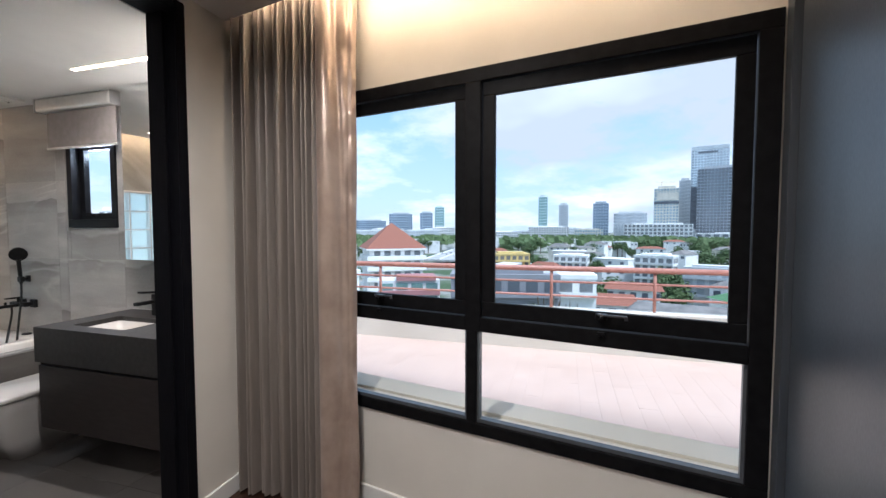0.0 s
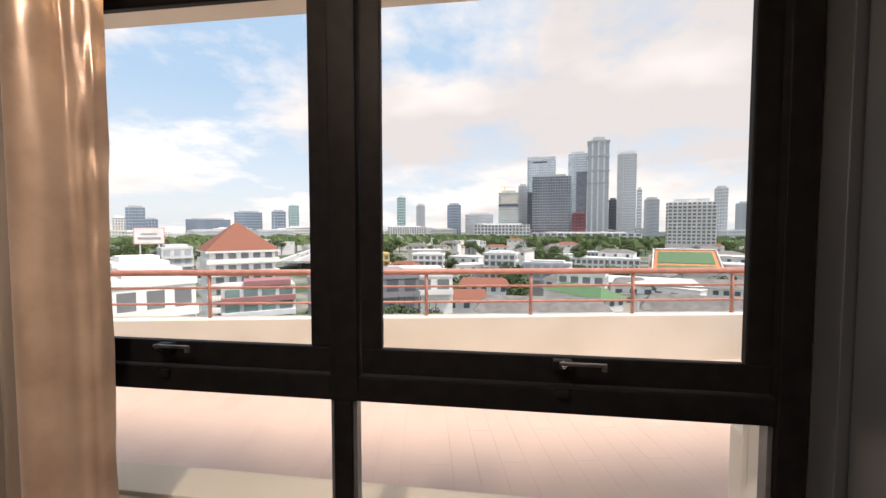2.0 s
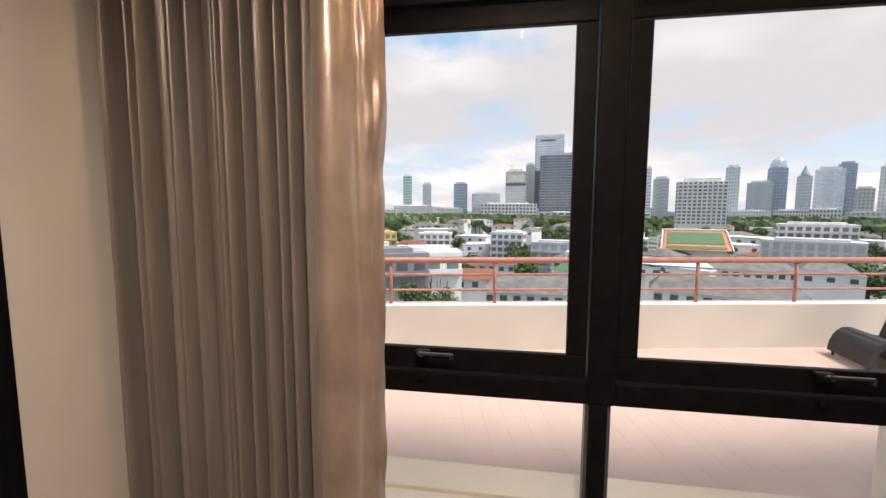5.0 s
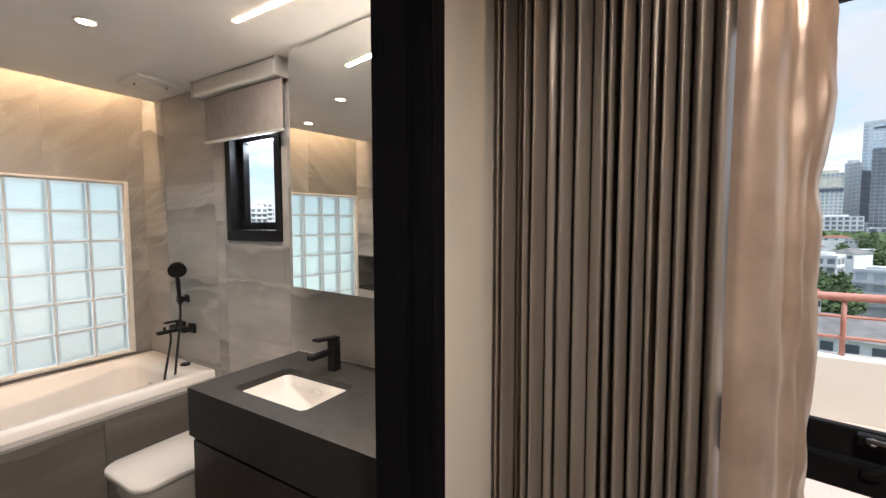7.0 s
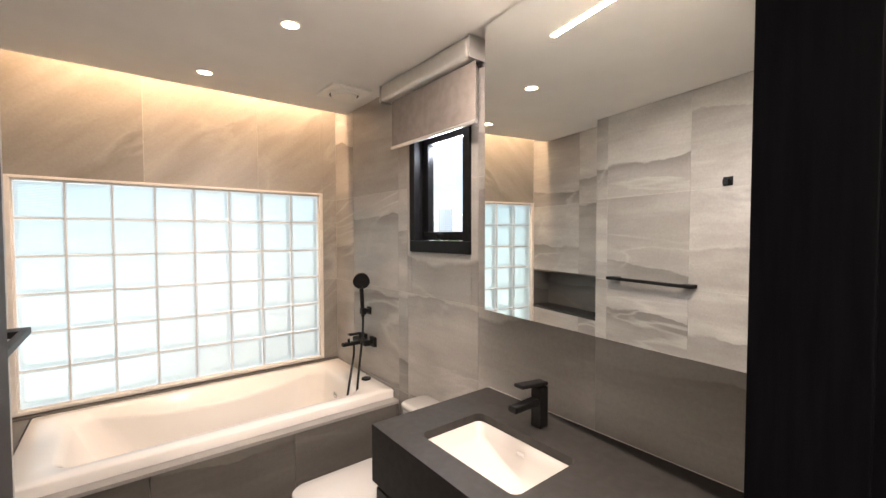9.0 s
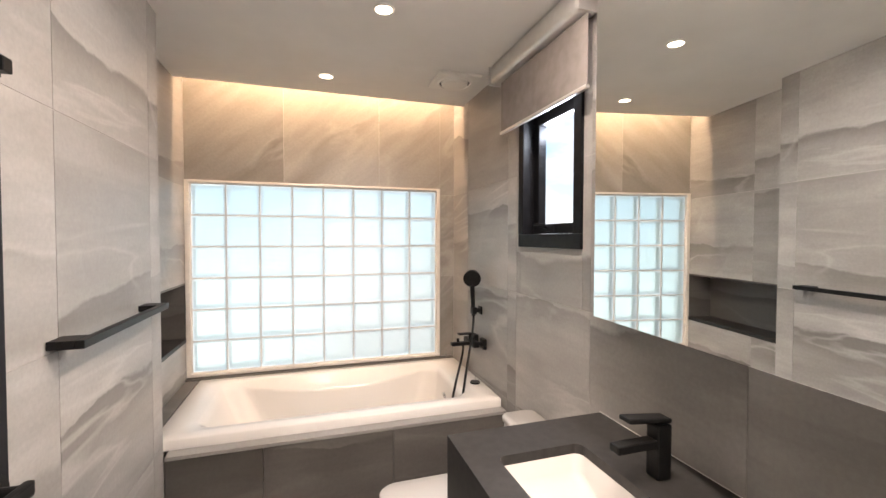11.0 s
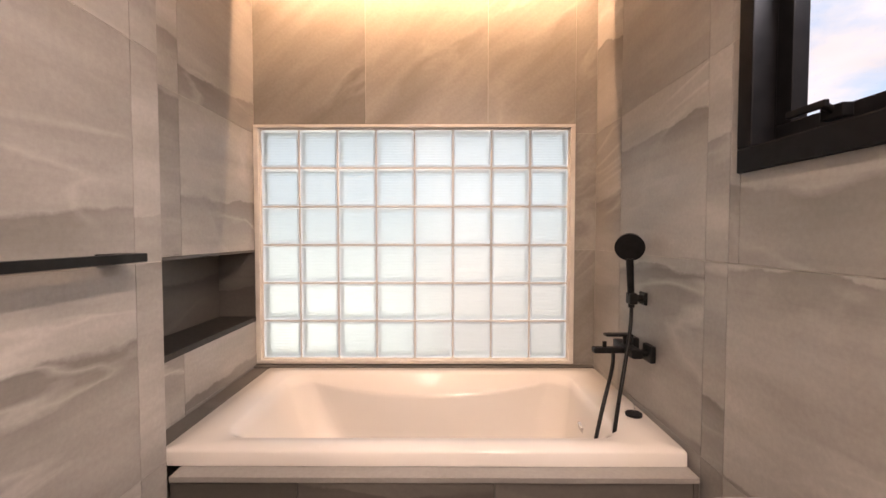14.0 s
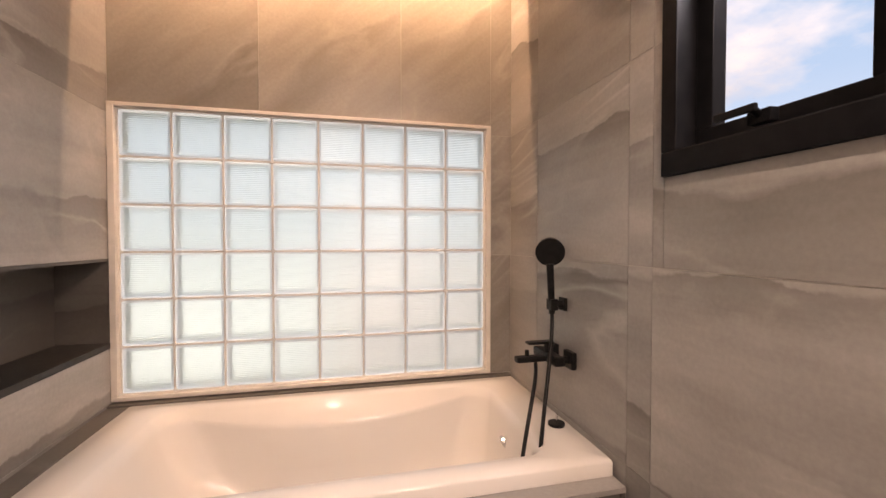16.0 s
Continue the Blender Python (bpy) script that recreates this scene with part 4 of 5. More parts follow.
# ---- towel rail, hook ----
tr = thing("towel_rail", "matt black flat towel rail on tiled wall", "towel rail")
part("bar", bx(X_L + 0.058, X_L + 0.078, -1.705, -1.09, 1.200, 1.222, 0.002), M_MATT, tr)
part("bracket", bx(X_L + 0.001, X_L + 0.058, -1.705, -1.635, 1.200, 1.222, 0.002), M_MATT, tr)
part("bracket", bx(X_L + 0.001, X_L + 0.058, -1.16, -1.09, 1.200, 1.222, 0.002), M_MATT, tr)
hk = thing("robe_hook", "small matt black square robe hook", "hook")
part("plate", bx(X_L + 0.001, X_L + 0.010, -1.892, -1.842, 1.797, 1.847, 0.003), M_MATT, hk)
part("peg", bx(X_L + 0.010, X_L + 0.034, -1.882, -1.852, 1.802, 1.832, 0.003), M_MATT, hk)

# ---- ceiling fittings ----


def downlight(x, y, watts=6.2):
    d = thing("downlight", "small round recessed warm ceiling downlight", "downlight", pose(x, y, CEIL), "bathroom downlights")
    loops = [[(r * math.cos(2 * math.pi * k / 28), r * math.sin(2 * math.pi * k / 28), z) for k in range(28)] for r, z in ((0.044, 0.0), (0.044, -0.004), (0.036, -0.006), (0.033, -0.002))]
    part("trim_ring", loft(loops, False, False), M_WHITE, d, "", True)
    part("lens", tb((0, 0, -0.0005), (0, 0, -0.003), 0.033, 28), M_LAMP, d, "glowing warm lens")
    spot_lamp("downlight_beam", (x, y, CEIL - 0.012), watts, SOFT)


for x, y in ((-0.73, -1.245), (-0.932, -0.465)):
    downlight(x, y)
# assumed bedroom lamps, never in view, added to brighten wall and curtain
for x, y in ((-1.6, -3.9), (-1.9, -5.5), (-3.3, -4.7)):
    d = thing("downlight", "assumed unseen bedroom downlight added as warm fill", "downlight", pose(x, y, CEIL_BED), "bedroom downlights")
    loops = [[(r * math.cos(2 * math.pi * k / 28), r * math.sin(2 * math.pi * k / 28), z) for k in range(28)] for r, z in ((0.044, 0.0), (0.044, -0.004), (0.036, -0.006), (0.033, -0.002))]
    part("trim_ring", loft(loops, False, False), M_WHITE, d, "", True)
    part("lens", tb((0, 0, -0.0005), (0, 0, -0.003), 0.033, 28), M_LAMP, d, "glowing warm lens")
    spot_lamp("bedroom_fill_beam", (x, y, CEIL_BED - 0.012), 132, (1.0, 0.87, 0.72), 168)
led = thing("linear_light", "slim warm linear light recessed in the ceiling", "ceiling light")
part("diffuser", bx(-0.412, -0.392, -2.72, -1.79, CEIL - 0.004, CEIL - 0.0005), M_STRIP, led)
area_lamp("linear_light_beam", pose(-0.402, -2.255, CEIL - 0.006), 0.02, 0.92, 27, SOFT)
cove = thing("cove_light", "warm LED strip hidden in the ceiling cove", "led strip")
part("strip", bx(X_ALC + 0.05, -0.05, -0.188, -0.179, CEIL + 0.215, CEIL + 0.225), M_STRIP, cove)
area_lamp("cove_beam", look((-0.885, -0.168, CEIL + 0.235), (-0.885, -0.160, CEIL - 0.5)), 1.74, 0.02, 12.0, WARM)
cove2 = thing("pocket_light", "warm LED strip hidden in the curtain pocket", "led strip", WM)
part("strip", bx(-1.2, 1.15, -0.255, -0.242, CEIL_BED + 0.095, CEIL_BED + 0.105), M_STRIP, cove2)
lm = WM @ look((0.0, -0.235, CEIL_BED + 0.12), (0.0, 0.0, CEIL_BED + 0.02))
area_lamp("pocket_beam", lm, 2.3, 0.03, 5.2, WARM)

vent = thing("exhaust_fan", "square white ceiling exhaust fan with round grille", "exhaust fan", pose(-0.215, -0.63, CEIL))
part("plate", bx(-0.125, 0.125, -0.125, 0.125, -0.018, 0.0, 0.006), M_WHITE, vent)
# no real recess: a black disc gives the ring its shade
part("gap", tb((0, 0, -0.0182), (0, 0, -0.0195), 0.088, 40), M_BLACK, vent, "black disc standing for the shaded air gap")
loops = [[(q * math.cos(2 * math.pi * k / 40), q * math.sin(2 * math.pi * k / 40), z) for k in range(40)] for q, z in ((0.100, -0.018), (0.098, -0.026), (0.090, -0.027), (0.0885, -0.018))]
part("ring", loft(loops, False, False), M_WHITE, vent, "", True)
part("disc", tb((0, 0, -0.0197), (0, 0, -0.032), 0.079, 40, 0.074), M_WHITE, vent)

# ---- balcony ----
structure("floor_balcony", bx(-1.0, 2.7, -14.0, 8.0, -0.30, -0.006), M_BED, "concrete bed of the balcony floor", category="floor")
# unseen slab, added so the lower glass blocks get bounced light
structure("floor_balcony_north", bx(-6.0, -1.0, 0.16, 8.0, -0.30, -0.006), M_PARAPET, "unseen pale slab added to brighten the glass blocks", category="floor")
RX = 2.83
structure("wall_parapet", bx(RX - 0.10, RX + 0.10, -9.1, 8.0, -0.3, 0.49, 0.01), M_PARAPET, "cream rendered balcony parapet", category="wall")
rail = thing("balcony_railing", "salmon painted steel railing on the parapet", "railing", kind="structure")
part("top_rail", tb((RX, -9.05, 0.955), (RX, 8.0, 0.955), 0.032, 14), M_RAIL, rail, "", True)
for z in (0.80, 0.635):
    part("mid_rail", tb((RX, -9.05, z), (RX, 8.0, z), 0.013, 10), M_RAIL, rail, "", True)
for k in range(16):
    y = -9.0 + 1.115 * k
    part("post", tb((RX, y, 0.485), (RX, y, 0.93), 0.018, 10), M_RAIL, rail, "", True)
# return of the parapet
ang = Matrix.Translation((RX, -9.05, 0)) @ pose(0, 0, 0, 0, 0, 212)
structure("wall_parapet_return", bx(-0.1, 0.1, 0.0, 4.0, -0.3, 0.488, 0.01), M_PARAPET, "cream rendered balcony parapet turning inwards", ang @ pose(0, 0, 0, 0, 0, -90), "wall")
structure("ceiling_balcony", bx(-4.0, 6.0, 0.21, 1.08, 2.52, 2.75), M_PARAPET, "cream underside of the balcony above", WM, "ceiling")
structure("ground", bx(-2500, 4500, -4000, 4000, -31.0, -30.0), grain(mat("city_ground", (0.12, 0.13, 0.09), 0.95), (0.05, 0.085, 0.035), (0.26, 0.25, 0.23), 0.03, bump=0.0, lo=0.42, hi=0.6), "distant city ground with trees and roofs", category="ground")

structure("wall_balcony_kerb", bx(1.39, 1.86, 0.24, 0.78, -0.03, 0.62, 0.012), M_PARAPET, "low cream rendered plinth against the outer wall", WM, "wall")


def lounge_chair(m):
    """A low wicker lounge chair: curled seat and tall raked back."""
    ch = thing("lounge_chair", "dark grey wicker lounge chair on the balcony", "chair", m)
    knots = [(0.0, 0.05), (0.02, 0.16), (0.07, 0.26), (0.15, 0.32), (0.24, 0.325), (0.34, 0.29), (0.45, 0.25), (0.56, 0.235), (0.66, 0.24), (0.76, 0.27)]
    prof = []
    for (xa, za), (xb, zb) in zip(knots, knots[1:]):
        prof += [(xa + (xb - xa) * q / 3, za + (zb - za) * q / 3) for q in range(3)]
    loops = []
    for i, ((x, z), (x2, z2)) in enumerate(zip(prof, prof[1:] + [(0.78, 0.275)])):
        dx, dz = x2 - x, z2 - z
        k = math.hypot(dx, dz)
        thick = 0.03 + (0.006 if i % 2 else 0.0)
        nx, nz = -dz / k * thick, dx / k * thick
        loops.append([(x + nx, -0.33, z + nz), (x + nx, 0.33, z + nz), (x - nx, 0.33, z - nz), (x - nx, -0.33, z - nz)])
    part("seat", loft(loops), M_WICKER, ch, "curled wicker seat")
    loops = []
    for x, z, w in ((0.60, 0.02, 0.35), (0.66, 0.25, 0.35), (0.80, 0.70, 0.34), (0.86, 0.86, 0.31), (0.90, 0.90, 0.26)):
        loops.append([(x - 0.04, -w, z), (x - 0.04, w, z), (x + 0.10, w, z), (x + 0.10, -w, z)])
    part("backrest", loft(loops), M_WICKER, ch, "tall wicker back")
    for s in (-0.29, 0.29):
        part("foot", tb((0.02, s, 0.0), (0.02, s, 0.07), 0.018, 10), M_WICKER, ch)
    return ch


lounge_chair(pose(2.28, -7.98, 0.0, 0, 0, -103) @ Matrix.Diagonal((0.70, 0.8, 0.84, 1)))

# ---- city beyond the balcony ----
GROUND = -30.0
FACADES = {
    "blue": ((0.40, 0.43, 0.46), (0.27, 0.34, 0.43), 0.2),
    "green": ((0.62, 0.68, 0.68), (0.30, 0.46, 0.46), 0.2),
    "dark": ((0.24, 0.24, 0.26), (0.11, 0.12, 0.14), 0.3),
    "grey": ((0.60, 0.61, 0.61), (0.42, 0.45, 0.48), 0.3),
    "white": ((0.80, 0.79, 0.77), (0.20, 0.21, 0.22), 0.4),
    "beige": ((0.64, 0.60, 0.52), (0.27, 0.36, 0.42), 0.3),
    "glass": ((0.66, 0.69, 0.71), (0.56, 0.62, 0.67), 0.2),
    "mirror": ((0.46, 0.47, 0.49), (0.19, 0.205, 0.23), 0.10),
    "concrete": ((0.56, 0.56, 0.55), (0.42, 0.48, 0.54), 0.3),
    "red": ((0.36, 0.17, 0.17), (0.16, 0.06, 0.07), 0.4),
    "pale": ((0.76, 0.77, 0.77), (0.46, 0.49, 0.52), 0.3),
    "yellow": ((0.66, 0.50, 0.20), (0.18, 0.17, 0.15), 0.4),
}
FAC = {}
for key, (wall_c, glass_c, rgh) in FACADES.items():
    FAC[key] = (
        grain(mat("facade_" + key, wall_c, 0.8), tuple(c * 0.9 for c in wall_c), tuple(min(1, c * 1.08) for c in wall_c), 0.15, bump=0.0),
        grain(mat("glazing_" + key, glass_c, rgh, 0.6 if rgh <= 0.2 else 0.0), tuple(c * 0.75 for c in glass_c), tuple(min(1, c * 1.25) for c in glass_c), 0.08, stretch=(1, 1, 2), bump=0.0),
    )
M_ROOFTILE = grain(mat("terracotta_roof", (0.25, 0.095, 0.06), 0.8), (0.215, 0.08, 0.05), (0.285, 0.11, 0.072), 5.0, bump=0.3, bump_scale=6)
M_ROOFGREY = grain(mat("grey_sheet_roof", (0.17, 0.16, 0.155), 0.8), (0.13, 0.125, 0.12), (0.22, 0.205, 0.195), 0.5, bump=0.2, bump_scale=5)
M_ROOFGREEN = grain(mat("green_sheet_roof", (0.085, 0.19, 0.085), 0.7), (0.075, 0.165, 0.075), (0.10, 0.215, 0.10), 3.0, bump=0.2, bump_scale=5)
M_TEMPLE = grain(mat("orange_glazed_tile", (0.55, 0.20, 0.06), 0.5), (0.48, 0.16, 0.05), (0.62, 0.24, 0.08), 0.8, bump=0.2, bump_scale=8)
M_ROOFPALE = grain(mat("pale_flat_roof", (0.62, 0.62, 0.61), 0.9), (0.52, 0.52, 0.51), (0.70, 0.70, 0.69), 0.3, bump=0.0)
M_LEAF = grain(mat("tree_leaves", (0.07, 0.115, 0.04), 0.8), (0.042, 0.075, 0.024), (0.115, 0.165, 0.06), 0.7, bump=0.0)
M_BARK = grain(mat("tree_bark", (0.12, 0.09, 0.06), 0.9), (0.09, 0.07, 0.05), (0.15, 0.11, 0.08), 3)


def tower(name, x, y, width, depth, az, top, storey, style, label, crown=""):
    """A building that faces the balcony: body, roof plant, a window band for each storey, and piers on the face."""
    wall_m, glass_m = FAC[style]
    away = math.hypot(x, y)
    b = thing(name, label, "building", pose(x, y, GROUND, 0, 0, az))
    h = top - GROUND
    part("wall", bx(0, depth, -width / 2, width / 2, 0, h), wall_m, b)
    part("roof", bx(depth * 0.12, depth * 0.8, -width * 0.36, width * 0.36, h, h + min(4.0, 0.035 * h + 0.8)), wall_m, b)
    if away < 320:
        part("parapet", bx(-0.15, depth + 0.15, -width / 2 - 0.15, width / 2 + 0.15, h - 0.15, h + 0.7), wall_m, b)
    low = max(0.0, -14.0 - GROUND) if away > 320 else max(0.0, -(0.145 * away) - GROUND)
    count = max(1, int((h - low) / storey))
    band = 0.62 if style in ("white", "beige", "concrete", "yellow", "pale") else 0.82
    proud = 0.02 + away * 0.0003
    if style in ("white", "concrete", "yellow", "pale", "grey", "dark") or away < 320:
        n = max(3, min(16, int(width / (3.2 if away < 320 else 3.6))))
    else:
        n = max(4, min(18, int(width / 4.5)))
    step = width / n
    face, flank = bmesh.new(), bmesh.new()
    for k in range(n):
        m = 0.18 if band < 0.7 else 0.06
        box(face, -proud, 0.05, -width / 2 + step * (k + m), -width / 2 + step * (k + 1 - m), 0, storey * band)
    me = bpy.data.meshes.new("window_row")
    face.to_mesh(me)
    face.free()
    me.materials.append(glass_m)
    one = bx(-proud, 0.05, -step * 0.32, step * 0.32, 0, storey * band)
    single = bpy.data.meshes.new("window")
    one.to_mesh(single)
    one.free()
    single.materials.append(glass_m)
    nd = max(2, int(depth / 5))
    for k in range(nd):
        for s in (-1, 1):
            box(flank, depth / nd * (k + 0.15), depth / nd * (k + 0.85), s * (width / 2 - 0.05), s * (width / 2 + proud), 0, storey * band)
    me2 = bpy.data.meshes.new("window_row")
    flank.to_mesh(me2)
    flank.free()
    me2.materials.append(glass_m)
    balc = None
    if name == "apartment_building":
        bal = bmesh.new()
        box(bal, -1.1, 0.0, -width / 2, width / 2, -0.25, 0.0)
        box(bal, -1.1, -1.0, -width / 2, width / 2, 0.0, 0.75)
        balc = bpy.data.meshes.new("balcony")
        bal.to_mesh(balc)
        bal.free()
        balc.materials.append(wall_m)
    for k in range(count):
        z = h - storey * (k + 1) + storey * (1 - band) * 0.5
        if away < 320:
            for q in range(n):
                ob = new("window", single)
                ob.location = (0, -width / 2 + step * (q + 0.5), z)
                ob.parent = b
        else:
            ob = tagged(new("window_row", me), kind="stuff")
            ob.location = (0, 0, z)
            ob.parent = b
        ob = tagged(new("window_row", me2), kind="stuff")
        ob.location = (0, 0, z)
        ob.parent = b
        if balc is not None and k < 18:
            ob = new("balcony", balc)
            ob.location = (0, 0, h - storey * (k + 1))
            ob.parent = b
    if crown == "frame":
        # bare floors and hoists of a tower still being built
        for q in (0.0, 0.18, 0.36, 0.52):
            part("bare_floor", bx(-1.2, depth + 1.2, -width / 2 - 1.2, width / 2 + 1.2, h * (0.985 - q * 0.75), h * (0.985 - q * 0.75) + (2.2 if q else 4.0)), FAC["grey"][1], b, "unfinished floor edge")
        for q in (-0.28, 0.0, 0.28):
            part("pier", bx(-0.9, 0.0, width * (q - 0.04), width * (q + 0.04), h * 0.12, h), FAC["pale"][0], b)
        part("plant_room", bx(depth * 0.2, depth * 0.8, -width * 0.28, width * 0.28, h, h + 9), FAC["grey"][0], b)
        part("mast", tb((depth / 2, 0, h + 9), (depth / 2, 0, h + 15), 0.5, 8), FAC["grey"][0], b)
    elif crown == "slot":
        part("top_screen", bx(-0.4, depth, -width / 2, width / 2, h, h + 6), FAC["glass"][0], b)
        part("slot", bx(-0.6, -0.41, -width * 0.2, width * 0.32, h - 7, h - 3.5), FAC["dark"][1], b, "dark slot under the roof edge")
        # shade on the lower side, built as a dark strip
        part("shadow_side", bx(-0.5, 0.02, width * 0.30, width * 0.5, h * 0.10, h * 0.62), FAC["dark"][1], b, "dark strip standing for the shaded lower side")
    elif crown == "split":
        part("dark_bay", bx(-0.7, 0.02, -width * 0.5, width * 0.06, h * 0.15, h * 0.80), FAC["mirror"][1], b, "dark glass bay")
        part("light_bay", bx(-0.7, 0.02, width * 0.28, width * 0.5, h * 0.15, h * 0.96), FAC["glass"][1], b, "pale glass bay")
    elif crown == "fins":
        for q in range(9):
            c = -width / 2 + width * (q + 0.5) / 9
            part("fin", bx(-0.8, 0.4, c - 0.5, c + 0.5, h, h + 6), FAC["pale"][0], b)
        part("plain_side", bx(-0.8, 0.02, width * 0.24, width * 0.5, h * 0.1, h), FAC["grey"][0], b, "plain grey corner pier")
    elif crown in ("dome", "spire"):
        n_r = 7
        rr = [width * 0.46 * math.sqrt(max(0.02, 1 - (q / n_r) ** 2)) if crown == "dome" else width * 0.40 * (1 - q / n_r) ** 1.4 + 0.3 for q in range(n_r + 1)]
        tall = width * (0.75 if crown == "dome" else 1.0)
        part("crown", loft([[(depth / 2 + r * math.cos(2 * math.pi * q / 14), r * math.sin(2 * math.pi * q / 14), h + tall * i / n_r) for q in range(14)] for i, r in enumerate(rr)]), FAC["beige" if crown == "spire" else "glass"][1], b, "pointed crown", True)
    elif crown == "crane":
        part("open_floor", bx(-0.8, depth, -width * 0.5, width * 0.5, h * 0.74, h * 0.78), FAC["dark"][1], b, "dark open floor")
        part("net", bx(-0.9, 0.0, -width * 0.46, width * 0.40, h * 0.80, h * 0.93), FAC["beige"][0], b, "pale ochre safety netting")
        part("crane_mast", tb((depth / 2, width * 0.2, h), (depth / 2, width * 0.2, h + 13), 0.5, 6), FAC["yellow"][0], b)
        part("crane_jib", tb((depth / 2, -width * 0.35, h + 11), (depth / 2, width * 0.45, h + 12.5), 0.4, 6), FAC["yellow"][0], b)
    elif crown == "louvre":
        for q in range(22):
            c = -width / 2 + width * (q + 0.5) / 22
            part("louvre", bx(-1.0, 0.0, c - 0.45, c + 0.45, h * 0.2, h * 0.72), FAC["pale"][0], b)
    return b


tower("office_tower", 979, 494, 90.4, 36.2, 27, 25.0, 5.0, "blue", "long low blue glass office block")
tower("office_tower", 922, 379, 55.4, 27.7, 23, 39.3, 6.0, "blue", "broad blue glass office block")
tower("office_tower", 850, 289, 26.9, 21.5, 19, 38.1, 6.0, "blue", "slim dark blue glass tower")
tower("office_tower", 906, 276, 21.3, 17.0, 17, 53.5, 6.0, "green", "slim pale green glass tower")
tower("office_tower", 880, 177, 23.2, 18.5, 12, 46.6, 6.0, "dark", "slim dark brown glass tower")
tower("commercial_building", 813, 239, 44.1, 22.0, 17, 6.0, 5.0, "white", "low white industrial block")
tower("commercial_building", 691, 102, 59.8, 23.9, 9, -2.4, 4.0, "white", "wide white striped office block")
tower("office_tower", 827, 555, 30.8, 21.6, 34, 44.6, 6.0, "blue", "dark blue glass office tower")
tower("office_tower", 841, 534, 21.0, 14.7, 33, 22.0, 6.0, "blue", "low blue glass office block")
tower("office_tower", 813, 576, 20.3, 14.2, 36, 24.4, 5.0, "white", "pale distant apartment tower")
tower("office_tower", 897, 43, 18.3, 14.7, 3, 70.9, 6.0, "green", "slim white and green tower")
tower("office_tower", 899, 1, 18.5, 14.8, 0, 54.0, 5.0, "grey", "slim grey apartment tower")
tower("office_tower", 896, -72, 29.6, 23.7, -4, 55.4, 6.0, "blue", "blue and white glass tower")
tower("commercial_building", 798, 27, 74.2, 29.7, 2, 6.5, 4.0, "white", "wide white office block")
tower("office_tower", 791, -113, 53.4, 26.7, -8, 30.7, 6.0, "grey", "grey louvred office block", "louvre")
tower("office_tower", 782, -168, 37.2, 26.1, -12, 72.1, 5.0, "beige", "beige tower under construction with crane", "crane")
tower("office_tower", 824, -206, 17.4, 15.7, -14, 89.2, 6.0, "grey", "narrow grey concrete tower")
tower("office_tower", 863, -255, 58.4, 35.0, -16, 148.8, 5.0, "glass", "tall pale glass tower", "slot")
tower("office_tower", 762, -245, 70.1, 35.0, -17, 101.0, 5.0, "mirror", "broad dark mirror glass tower")
tower("office_tower", 840, -324, 36.9, 25.8, -21, 158.2, 5.0, "glass", "tall grey glass tower with a dark bay", "split")
tower("office_tower", 779, -341, 38.6, 30.9, -23, 170.7, 4.5, "concrete", "tallest concrete and glass tower under construction", "frame")
tower("office_tower", 708, -277, 22.2, 13.3, -21, 29.1, 6.0, "red", "low dark red clad block")
tower("office_tower", 813, -387, 15.1, 12.0, -25, 61.3, 6.0, "dark", "short dark glass block")
tower("office_tower", 758, -387, 33.2, 23.3, -27, 143.0, 5.0, "pale", "tall pale apartment tower with fins along its top", "fins")
tower("office_tower", 765, -416, 8.7, 8.0, -28, 77.8, 6.0, "glass", "narrow pale glass tower wing")
tower("office_tower", 694, -400, 23.6, 14.2, -30, 53.7, 6.0, "grey", "plain grey slab office tower")
tower("commercial_building", 745, -148, 101.2, 30.4, -11, 10.4, 6.0, "white", "long white podium building")
tower("commercial_building", 686, -279, 178.9, 35.8, -22, -4.5, 6.0, "white", "long white podium building")
tower("apartment_building", 347, -239, 37.1, 13.0, -24, 25.5, 3.1, "white", "white apartment slab with stacked balconies")
tower("office_tower", 719, -543, 20.9, 14.7, -37, 76.4, 6.0, "pale", "slim pale distant tower")
tower("office_tower", 734, -606, 37.3, 22.4, -39, 50.5, 5.0, "grey", "stepped grey office tower")
tower("office_tower", 756, -657, 29.9, 23.9, -41, 78.4, 6.0, "blue", "blue glass tower with rounded crown", "dome")
tower("office_tower", 767, -720, 22.7, 18.2, -43, 66.0, 6.0, "pale", "pale spired apartment tower", "spire")
tower("office_tower", 636, -639, 35.6, 21.4, -45, 65.9, 6.0, "glass", "broad pale blue glass tower")
tower("office_tower", 692, -725, 23.8, 16.6, -46, 81.0, 6.0, "blue", "dark blue glass office tower")
tower("office_tower", 675, -741, 24.8, 19.8, -47, 38.1, 6.0, "beige", "beige distant apartment tower")
tower("office_tower", 621, -722, 23.3, 18.7, -49, 70.3, 6.0, "pale", "pale stepped tower with spire")
tower("office_tower", 635, -776, 22.8, 18.3, -50, 34.7, 6.0, "blue", "low blue glass tower")
tower("apartment_building", 185, -186, 28.8, 10.1, -36, -6.0, 3.2, "white", "white mid rise apartment block with terraces")
tower("commercial_building", 143, -143, 29.1, 11.6, -44, -10.6, 3.2, "grey", "grey mid rise shop block")
tower("apartment_building", 217, 23, 19.5, 9.8, 17, -11.9, 3.4, "yellow", "yellow ochre mid rise building")
tower("apartment_building", 205, -43, 16.5, 9.9, -25, -11.1, 3.3, "white", "white block with small windows and grey roof")
